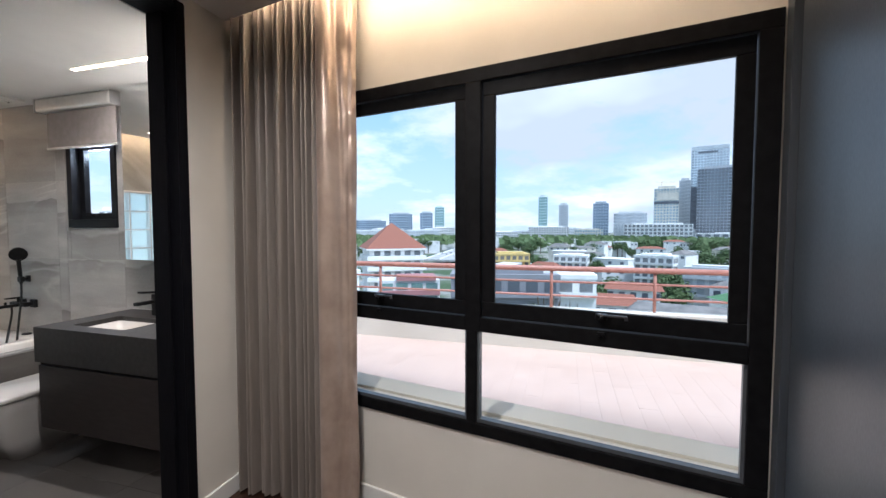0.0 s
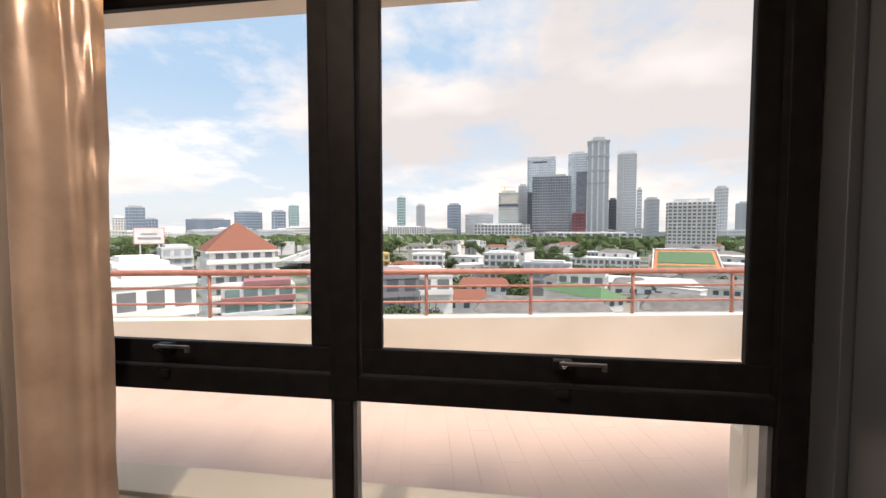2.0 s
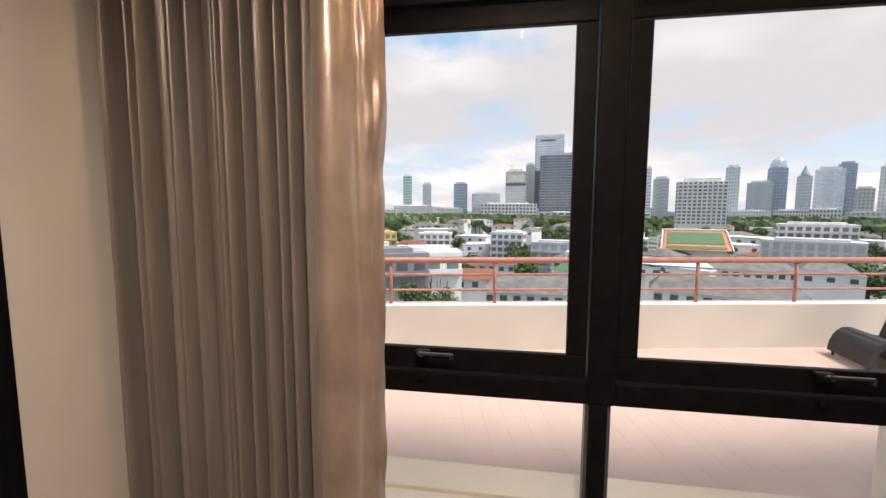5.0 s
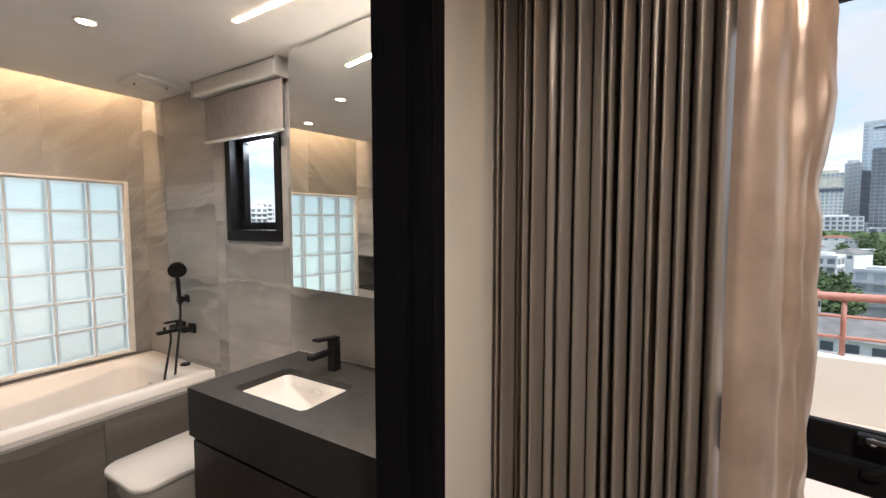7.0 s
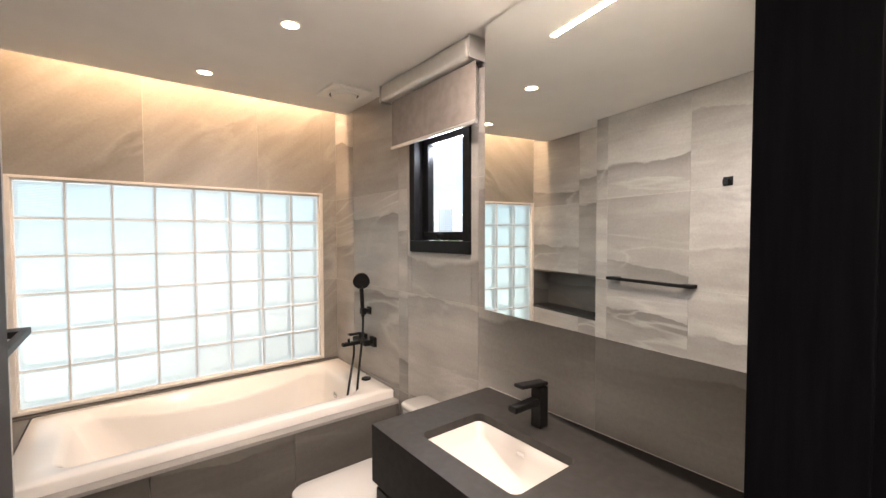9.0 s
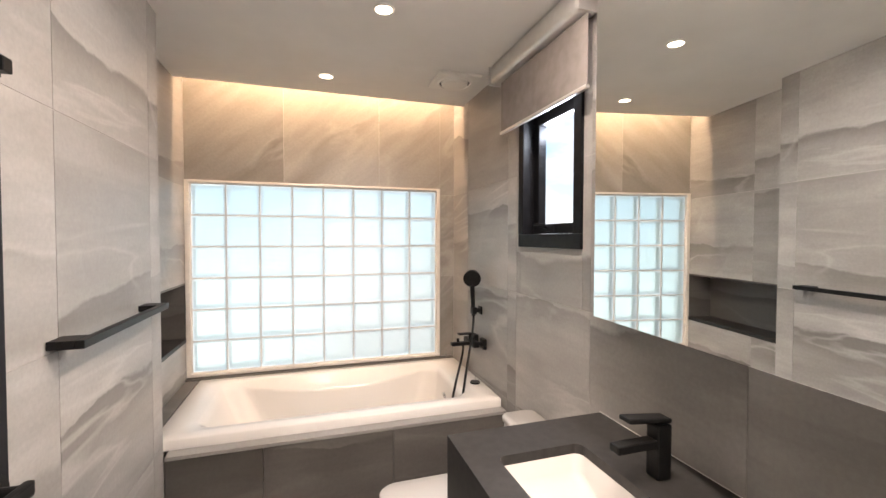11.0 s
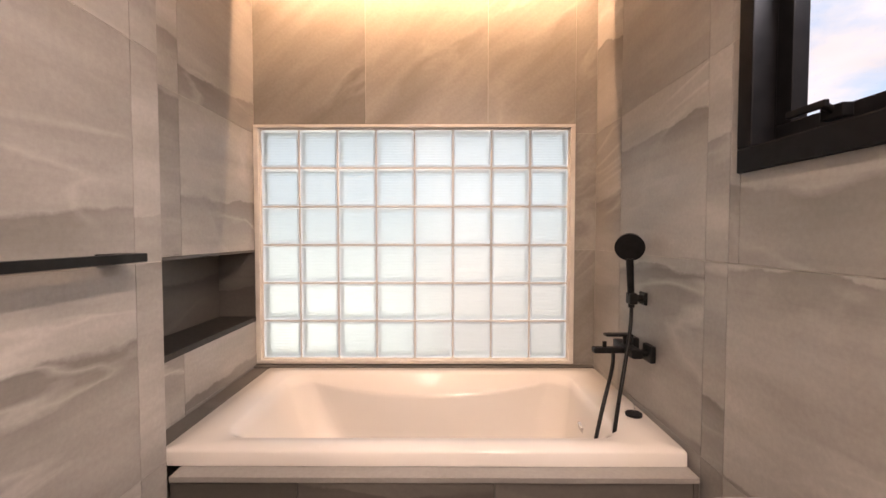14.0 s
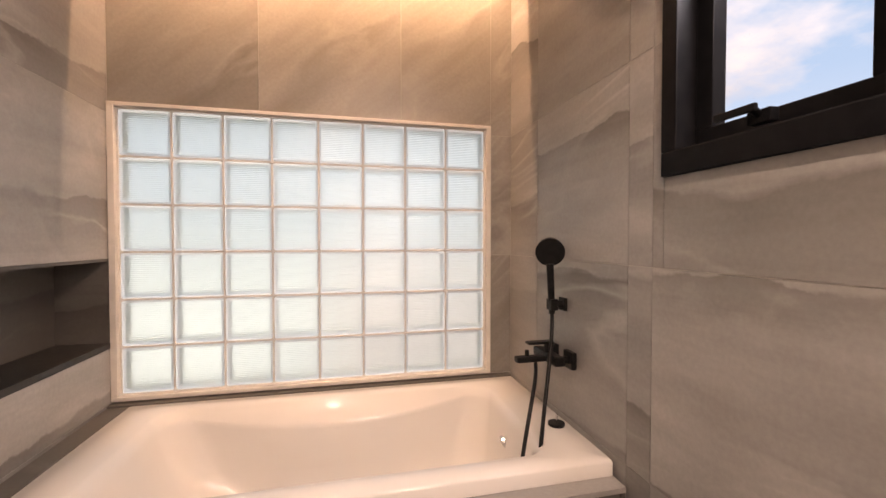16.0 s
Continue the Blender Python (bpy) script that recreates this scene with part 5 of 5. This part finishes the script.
tower("commercial_building", 275, -121, 59.3, 14.8, -23, -18.8, 4.0, "white", "long white hall with pale roof")
tower("apartment_building", 161, -54, 18.6, 8.0, -25, -12.6, 3.2, "grey", "grey and white townhouse block")
tower("apartment_building", 120, -52, 13.9, 8.0, -32, -12.3, 3.2, "white", "white townhouse with red awning")
tower("apartment_building", 73, 6, 19.8, 8.0, 12, -7.5, 3.2, "dark", "dark grey apartment block with deep balconies")
tower("apartment_building", 77, -3, 14.4, 8.0, 5, -7.6, 3.2, "white", "white apartment block end wall")
tower("apartment_building", 73, 45, 8.2, 8.0, 46, -5.0, 3.4, "white", "white block with pale blue roof")
tower("apartment_building", 154, 86, 10.0, 8.0, 42, -5.8, 3.2, "grey", "grey block with white frames")
tower("apartment_building", 45, 25, 7.8, 8.0, 42, -4.7, 3.3, "white", "white block with wide dark windows")
tower("apartment_building", 239, -7, 18.5, 11.1, -9, -13.6, 3.3, "white", "white house block with blue roof")
tower("office_tower", 535, 719, 22.3, 17.8, 53, 31.5, 5.0, "pale", "pale distant apartment tower")
tower("office_tower", 618, 782, 33.0, 26.4, 52, 65.0, 5.0, "glass", "pale blue glass tower")
tower("office_tower", 614, 721, 33.9, 27.1, 50, 46.1, 5.0, "pale", "pale distant slab tower")
tower("apartment_building", 191, 265, 11.4, 8.0, 54, 16.6, 3.3, "white", "white mid rise apartment block")
tower("apartment_building", 169, 243, 13.9, 8.0, 55, 12.0, 3.3, "white", "white mid rise apartment block")


def hip_roof(bm, x0, x1, y0, y1, z, rise, ridge=0.0):
    """A hipped roof on a rectangle; ridge: its share of the longer side."""
    lx, ly = x1 - x0, y1 - y0
    cx, cy = (x0 + x1) / 2, (y0 + y1) / 2
    rx, ry = (lx * ridge / 2, 0) if lx > ly else (0, ly * ridge / 2)
    base = [bm.verts.new(p) for p in ((x0, y0, z), (x1, y0, z), (x1, y1, z), (x0, y1, z))]
    a, b = bm.verts.new((cx - rx, cy - ry, z + rise)), bm.verts.new((cx + rx + 0.01, cy + ry + 0.01, z + rise))
    if lx > ly:
        fs = ((base[0], base[1], b, a), (base[1], base[2], b), (base[2], base[3], a, b), (base[3], base[0], a))
    else:
        fs = ((base[0], base[1], a), (base[1], base[2], b, a), (base[2], base[3], b), (base[3], base[0], a, b))
    for f in fs:
        bm.faces.new(f)
    bm.faces.new(base[::-1])
    bmesh.ops.recalc_face_normals(bm, faces=bm.faces)
    return bm


# white apartment tower with a steep terracotta hip roof
hr = thing("apartment_building", "white apartment building with steep terracotta hip roof", "building", pose(109.0, 42.7, GROUND, 0, 0, 35))
ht = -4.1 - GROUND
part("wall", bx(0.8, 16, -8.0, 8.0, 0, ht), FAC["white"][0], hr)
part("roof", hip_roof(bmesh.new(), -0.4, 17.2, -9.0, 9.0, ht, 7.6, 0.02), M_ROOFTILE, hr, "terracotta tiled hip roof")
part("eave", bx(-0.4, 17.2, -9.0, 9.0, ht - 0.5, ht - 0.02), FAC["white"][0], hr)
for k in range(6):
    z = ht - 3.1 * (k + 1)
    part("slab", bx(-0.6, 16.8, -8.8, 8.8, z - 0.25, z + 0.9), FAC["white"][0], hr)
    for j in range(5):
        part("window", bx(0.70, 0.85, -7.2 + 3.0 * j, -5.4 + 3.0 * j, z + 1.0, z + 2.4), FAC["white"][1], hr)
        part("window", bx(1.8 + 2.9 * j, 3.6 + 2.9 * j, -8.12, -7.98, z + 1.0, z + 2.4), FAC["white"][1], hr)
# red brick balcony block in front of it
rb = thing("apartment_building", "grey apartment block with brown balconies", "building", pose(90.0, 31.5, GROUND, 0, 0, 24))
hb = -10.9 - GROUND
part("wall", bx(0, 9, -7.5, 7.5, 0, hb), FAC["grey"][0], rb)
part("roof_terrace", bx(-0.5, 6, -6.5, 3, hb, hb + 1.1), FAC["red"][0], rb, "brown clad roof terrace")
for k in range(4):
    z = hb - 3.2 * (k + 1)
    part("balcony", bx(-1.2, 0, -7.4, 7.4, z - 0.2, z + 0.9), FAC["red"][0] if k == 0 else FAC["glass"][0], rb)
    for j in range(4):
        part("window", bx(-0.12, 0.02, -6.9 + 3.6 * j, -4.1 + 3.6 * j, z + 0.3, z + 2.6), FAC["green"][1], rb)

# temple hall
tm = thing("temple_hall", "temple hall with green and orange tiled roof", "temple", pose(157.0, -109.5, GROUND, 0, 0, -24))
part("wall", bx(2, 12, -11, 11, 0, 15.5), FAC["white"][0], tm)
for nm, a, b, c, d, m in (("roof", -1.5, 6.5, 15.5, 23.0, M_TEMPLE),):
    bm = bmesh.new()
    vs = [bm.verts.new(p) for p in ((a, -12.5, c), (a, 12.0, c), (b, 10.5, d), (b, -11.5, d), (15.0, -12.5, c), (15.0, 12.0, c))]
    for f in ((0, 1, 2, 3), (3, 2, 5, 4), (0, 3, 4), (1, 5, 2), (0, 4, 5, 1)):
        bm.faces.new([vs[q] for q in f])
    bmesh.ops.recalc_face_normals(bm, faces=bm.faces)
    part(nm, bm, m, tm, "orange glazed roof slope")
for u0, u1 in ((0.30, 0.88), (0.06, 0.18)):
    bm = bmesh.new()
    def on(u, s):
        return (-1.5 + 8.0 * u - 0.12, s * (12.0 - 1.3 * u) * 0.88, 15.5 + 7.5 * u + 0.12)
    vs = [bm.verts.new(on(u, s)) for u, s in ((u0, -1), (u0, 1), (u1, 1), (u1, -1))]
    bm.faces.new(vs)
    part("green_field", bm, M_ROOFGREEN, tm, "green glazed tile field")
for s in (-1, 1):
    part("bargeboard", tb((-1.7, s * 12.4, 15.6), (6.5, s * 11.2, 23.3), 0.3, 8), FAC["white"][0], tm)
part("ridge", tb((6.5, -11.4, 23.2), (6.5, 10.6, 23.2), 0.3, 8), FAC["white"][0], tm)

# billboard with two lines of writing too small to read
bb = thing("billboard", "white billboard with pink border on posts", "billboard", pose(217.0, 136.5, -6.2, 0, 0, 32.8))
part("board", bx(0, 0.5, -6.6, 6.6, 0, 8.6), mat("pink_border", (0.75, 0.30, 0.33), 0.6), bb)
part("sheet", bx(-0.1, 0.0, -6.2, 6.2, 0.4, 8.2), FAC["white"][0], bb)
M_INK = mat("grey_print", (0.35, 0.33, 0.34), 0.7)
part("line_of_print", bx(-0.16, -0.1, -3.2, 3.4, 4.8, 5.7), M_INK, bb)
part("line_of_print", bx(-0.16, -0.1, -4.8, 4.8, 2.4, 3.6), M_INK, bb)
for s in (-4, 4):
    part("post", tb((0.4, s, -24), (0.4, s, 0), 0.4, 10), FAC["grey"][0], bb)


def shed(x, y, az, w, d, z, rise, material, label, wall_key="white"):
    """A long low house with a pitched roof."""
    s = thing("house", label, "house", pose(x, y, GROUND, 0, 0, az))
    h = z - GROUND
    part("wall", bx(0.6, d - 0.6, -w / 2 + 0.6, w / 2 - 0.6, 0, h), FAC[wall_key][0], s)
    part("roof", hip_roof(bmesh.new(), -0.4, d + 0.4, -w / 2 - 0.4, w / 2 + 0.4, h, rise, 0.82 if w > d else 0.6), material, s)
    n = max(3, int(w / 2.6))
    for k in range(n):
        c = -w / 2 + w * (k + 0.5) / n
        part("window", bx(0.5, 0.62, c - 0.7, c + 0.7, h - 2.0, h - 0.7), FAC["dark"][1], s)
    return s


shed(74.0, -27.0, -14, 26, 11, -14.6, 2.6, M_ROOFGREY, "long house with weathered grey roof")
shed(71.0, -58.5, -30, 25, 10, -14.4, 2.8, M_ROOFGREY, "long hall with grey sheet roof and window row")
shed(98.0, -52.0, 22, 9, 22, -15.8, 2.2, M_ROOFGREEN, "long shed with green sheet roof")
shed(116.0, -22.0, -8, 14, 9, -14.6, 1.6, M_ROOFTILE, "house with red tiled roof")
shed(92.0, -14.5, -4, 10, 9, -14.8, 1.9, M_ROOFTILE, "house with red tiled roof")
shed(110.0, -92.0, -28, 26, 14, -15.5, 2.0, M_ROOFGREY, "wide shed with dark grey roof")
shed(120.0, -72.0, -30, 30, 12, -15.2, 1.6, M_ROOFPALE, "wide hall with pale sheet roof")

road_a, road_b = Vector((318, 94, -23.0)), Vector((949, 173, -23.0))
road_len, road_az = (road_b - road_a).length, math.degrees(math.atan2(road_b.y - road_a.y, road_b.x - road_a.x))


def by_road(x, y):
    """True on the strip of land that the expressway takes up, seen along its length."""
    t = (x - road_a.x) / (road_b.x - road_a.x)
    side = y - (road_a.y + t * (road_b.y - road_a.y))
    return -0.45 < t < 1.0 and -42 - 30 * max(0.0, -t) < side < 26


# roofs of the low town
rnd = random.Random(11)
ROOFS = (M_ROOFTILE, M_ROOFGREY, M_ROOFPALE, M_ROOFPALE, M_ROOFGREY)
for k in range(110):
    az = radians(rnd.uniform(-62, 52))
    dist = 135 + 560 * rnd.random() ** 1.3
    w, d = rnd.uniform(9, 24), rnd.uniform(8, 18)
    z = -16.5 - rnd.random() * 6 + min(6.0, dist * 0.011)
    if by_road(dist * math.cos(az), dist * math.sin(az) - 4):
        continue
    hs = thing("house", ("low town house with red tiled roof", "low town house with grey roof", "low white house with flat roof", "low white house with flat roof", "low town house with grey roof")[k % 5], "house", pose(dist * math.cos(az), dist * math.sin(az) - 4, GROUND, 0, 0, math.degrees(az) + rnd.uniform(-30, 30)), "low town houses")
    h = z - GROUND
    wall_m = FAC[("white", "white", "grey", "white", "beige")[k % 5]][0]
    part("wall", bx(0, d, -w / 2, w / 2, 0, h), wall_m, hs)
    if k % 5 in (2, 3):
        part("roof", bx(-0.2, d + 0.2, -w / 2 - 0.2, w / 2 + 0.2, h, h + 0.5), ROOFS[k % 5], hs)
    else:
        part("roof", hip_roof(bmesh.new(), -0.5, d + 0.5, -w / 2 - 0.5, w / 2 + 0.5, h, rnd.uniform(1.6, 3.2), 0.5), ROOFS[k % 5], hs)
    for s in range(3):
        c = -w / 2 + w * (s + 0.5) / 3
        part("window", bx(-0.12, 0.02, c - 1.0, c + 1.0, h - 2.6, h - 1.0), FAC["dark"][1], hs)


def crown_mesh(seed, clumps, leaf, spread=1.0):
    """A crown of leaf tufts scattered through uneven limbs, about 2 across."""
    r = random.Random(seed)
    bm = bmesh.new()
    lobes = [Vector((r.uniform(-0.6, 0.6), r.uniform(-0.6, 0.6), r.uniform(-0.25, 0.55))) for _ in range(7)]
    for _ in range(clumps):
        lb = r.choice(lobes)
        v = Vector((r.gauss(0, 1), r.gauss(0, 1), r.gauss(0, 1))).normalized()
        c = lb + v * (0.25 + 0.28 * r.random()) * spread
        n = (v + Vector((r.uniform(-0.6, 0.6), r.uniform(-0.6, 0.6), r.uniform(-0.2, 0.8)))).normalized()
        a = n.orthogonal().normalized()
        b = n.cross(a)
        s = leaf * r.uniform(0.6, 1.3)
        q = [bm.verts.new(c + a * s * x + b * s * y + n * s * z) for x, y, z in ((-1, 0, 0), (0, -0.6, 0.25), (1, 0, -0.1), (0, 0.6, 0.2))]
        bm.faces.new(q)
    me = bpy.data.meshes.new("crown")
    bm.to_mesh(me)
    bm.free()
    me.materials.append(M_LEAF)
    return me


CROWNS = [crown_mesh(s, 900, 0.10) for s in range(3)]
bm = tube(bmesh.new(), (0, 0, 0), (0, 0, 0.75), 0.07, 8, 0.045)
for k in range(4):
    w = k * 1.6
    tube(bm, (0, 0, 0.6), (0.4 * math.cos(w), 0.4 * math.sin(w), 1.0), 0.035, 6, 0.015)
TRUNK = bpy.data.meshes.new("trunk")
bm.to_mesh(TRUNK)
bm.free()
TRUNK.materials.append(M_BARK)


def tree(x, y, top, size, k, turn):
    t = thing("tree", "broadleaf tree with dense green crown", "tree", pose(x, y, GROUND, 0, 0, turn), "town trees")
    c = new("crown", CROWNS[k % 3])
    c.parent = t
    c.location, c.scale = (0, 0, top - GROUND - size * 0.95), (size, size, size * 0.85)
    s = new("trunk", TRUNK)
    s.parent = t
    s.scale = (size * 1.2, size * 1.2, (top - GROUND - size * 0.7) / 0.9)
    return t


for x, y, top, size in ((48, -2.8, -7.0, 3.0), (49.5, -5.0, -8.2, 2.4), (70, 22, -13, 4), (84, 19, -14, 5), (100, 15, -13.5, 5), (66, -38, -15.5, 3), (95, -40, -14, 4)):
    tree(x, y, top, size, int(x), x * 7)
for k in range(290):
    az = radians(rnd.uniform(-62, 50))
    dist = 150 + 560 * rnd.random()
    if by_road(dist * math.cos(az), dist * math.sin(az) - 4):
        continue
    tree(dist * math.cos(az), dist * math.sin(az) - 4, -15.5 - 3 * rnd.random() + dist * 0.013, rnd.uniform(5, 9), k, rnd.uniform(0, 360))
# elevated expressway with traffic
road_m = pose(road_a.x, road_a.y, road_a.z, 0, 0, road_az)
M_ROADWAY = grain(mat("grey_road_concrete", (0.36, 0.36, 0.35), 0.85), (0.30, 0.30, 0.29), (0.42, 0.42, 0.41), 0.2, bump=0.0)
deck = structure("road_expressway", bx(0, road_len, -13, 13, -1.6, 0.0), M_ROADWAY, "pale grey elevated expressway deck", road_m, "road")
for q in (-13.0, -0.3, 12.4):
    part("barrier", bx(0, road_len, q, q + 0.6, 0.0, 1.1), FAC["pale"][0], deck)
for q in range(16):
    part("pillar", tb((20 + 40 * q, 0, GROUND + 23.0), (20 + 40 * q, 0, -1.6), 1.4, 10), M_ROADWAY, deck)
car_rnd = random.Random(8)
car_looks = [(c, mat("car_paint_" + c, v, 0.3)) for c, v in (("white", (0.75, 0.75, 0.75)), ("black", (0.03, 0.03, 0.035)), ("silver", (0.45, 0.46, 0.48)), ("red", (0.40, 0.05, 0.04)))]
for q in range(40):
    word, paint = car_looks[car_rnd.choice((0, 0, 1, 2, 2, 3))]
    lane = car_rnd.choice((-10.5, -7.0, -3.5, 3.2, 6.7, 10.0))
    car = thing("car", word + " car on the elevated expressway", "car", road_m @ pose(15 + car_rnd.random() * 520, lane, 0.0), "cars on the expressway")
    part("body", loft([[(x, y, z) for x, y in round_rect(-2.2 + e, 2.2 - e, -0.9 + e * 0.3, 0.9 - e * 0.3, 0.3, 2)] for e, z in ((0.05, 0.3), (0.0, 0.6), (0.1, 0.95))]), paint, car)
    part("cabin", loft([[(x, y, z) for x, y in round_rect(-1.5 + e, 1.1 - e, -0.82 + e * 0.3, 0.82 - e * 0.3, 0.2, 2)] for e, z in ((0.0, 0.95), (0.45, 1.5))]), FAC["dark"][1], car, "dark glazed cabin")
    for wx in (-1.35, 1.35):
        for wy in (-0.85, 0.85):
            part("wheel", tb((wx, wy - 0.1, 0.33), (wx, wy + 0.1, 0.33), 0.33, 8), FAC["dark"][1], car)
# low pale blocks along the horizon
far_rnd = random.Random(21)
for k in range(34):
    az = -62 + 3.4 * k + far_rnd.uniform(-1.2, 1.2)
    dist = far_rnd.uniform(800, 940)
    style = far_rnd.choice(("white", "pale", "white", "beige", "grey"))
    tower("low_building", dist * math.cos(radians(az)), dist * math.sin(radians(az)), far_rnd.uniform(34, 80), 18.0, az, far_rnd.uniform(-5, 5), 6.0, style, {"white": "white low rise block on the horizon", "pale": "pale grey low rise block on the horizon", "beige": "beige low rise block on the horizon", "grey": "grey low rise block on the horizon"}[style])

# wooded belt along the skyline, uncountable
bm = bmesh.new()
for k in range(5200):
    az = radians(rnd.uniform(-66, 54))
    dist = rnd.uniform(560, 780)
    s = rnd.uniform(3, 7)
    if by_road(dist * math.cos(az), dist * math.sin(az)):
        continue
    c = Vector((dist * math.cos(az), dist * math.sin(az), -20 + rnd.random() * 9 + 4 * noise.noise((az * 9, dist * 0.01, 0.0))))
    n = Vector((-math.cos(az) + rnd.uniform(-0.7, 0.7), -math.sin(az) + rnd.uniform(-0.7, 0.7), rnd.uniform(0, 1.0))).normalized()
    a = n.orthogonal().normalized()
    b = n.cross(a)
    bm.faces.new([bm.verts.new(c + a * s * u + b * s * v) for u, v in ((-1, 0), (0, -0.7), (1, 0), (0, 0.7))])
tagged(link_mesh("woods", bm, M_LEAF), "distant belt of green park trees", "trees", kind="stuff")

# ---- tiles, one object each ----


def tile_piece(parent, rects, to_world, material, name="tile"):
    """One tile, which may be cut around an opening: 8 mm thick, 1 mm off its neighbours, edges eased."""
    bm = bmesh.new()
    for u0, u1, v0, v1 in rects:
        box(bm, *to_world(u0 + 0.0012, u1 - 0.0012, v0 + 0.0012, v1 - 0.0012))
    ob = part(name, bm, material, parent)
    return ob


def tile_wall(parent, us, vs, holes, to_world, material):
    for v0, v1 in zip(vs, vs[1:]):
        for u0, u1 in zip(us, us[1:]):
            rects = holed(u0, u1, v0, v1, holes)
            if rects:
                tile_piece(parent, rects, to_world, material)


VS = (0.0, 0.59, 1.19, 1.79, CEIL + 0.25)
tile_wall(wall_e, (Y_IN, -2.80, -2.20, -1.60, -1.0, -0.90, -0.30, 0.0), VS, [SW], lambda u0, u1, v0, v1: (0.0, 0.0118, u0, u1, v0, v1), M_TILE)
tile_wall(wall_n, (X_ALC, -1.19, -0.56, 0.0), VS, [BW], lambda u0, u1, v0, v1: (u0, u1, 0.0, 0.0118, v0, v1), M_TILE_DIAG)
tile_wall(wall_w, (Y_STEP, -0.60, 0.0), VS, [NI], lambda u0, u1, v0, v1: (X_ALC - 0.0118, X_ALC, u0, u1, v0, v1), M_TILE)
tile_wall(wall_w, (Y_IN, -2.25, -1.65, -1.03, Y_STEP), VS, [], lambda u0, u1, v0, v1: (X_L - 0.0118, X_L, u0, u1, v0, v1), M_TILE)
tile_wall(wall_w, (X_ALC, X_L - 0.0001), VS, [], lambda u0, u1, v0, v1: (u0, u1, Y_STEP - 0.0118, Y_STEP, v0, v1), M_TILE)
fl = bpy.data.objects["floor_bathroom"]
tile_wall(fl, (X_L, -1.2, -0.6, 0.0), (Y_IN - 0.14, -2.4, -1.8, -1.2, -0.93), [], lambda u0, u1, v0, v1: (u0, u1, v0, v1, -0.0118, 0.0), M_FLOORTILE)
# balcony floor tiles near the window
fb = bpy.data.objects["floor_balcony"]
plank = None
for i in range(4):
    for j in range(84):
        x, y = -0.1 + 1.2 * i + 0.4 * (j % 3 - 1), -10.3 + 0.15 * j
        # from the foot of the outer wall to the parapet
        wall_x = 0.16 if y > -3.2 else W0.x + 0.21 * WN.x + (y - W0.y) / WD.y * WD.x
        if x - 0.6 < wall_x or x + 0.6 > 2.74:
            x0, x1 = max(wall_x, x - 0.5994), min(2.74, x + 0.5994)
            if x1 - x0 > 0.05:
                part("tile", bx(x0, x1, y - 0.0746, y + 0.0746, -0.0298, 0.0), M_TERRACE, fb)
            continue
        if plank is None:
            ob = part("tile", bx(-0.5994, 0.5994, -0.0746, 0.0746, -0.0298, 0.0), M_TERRACE, fb)
            plank = ob.data
        else:
            ob = new("tile", plank)
            ob.parent = fb
        ob.location = (x, y, 0.0)
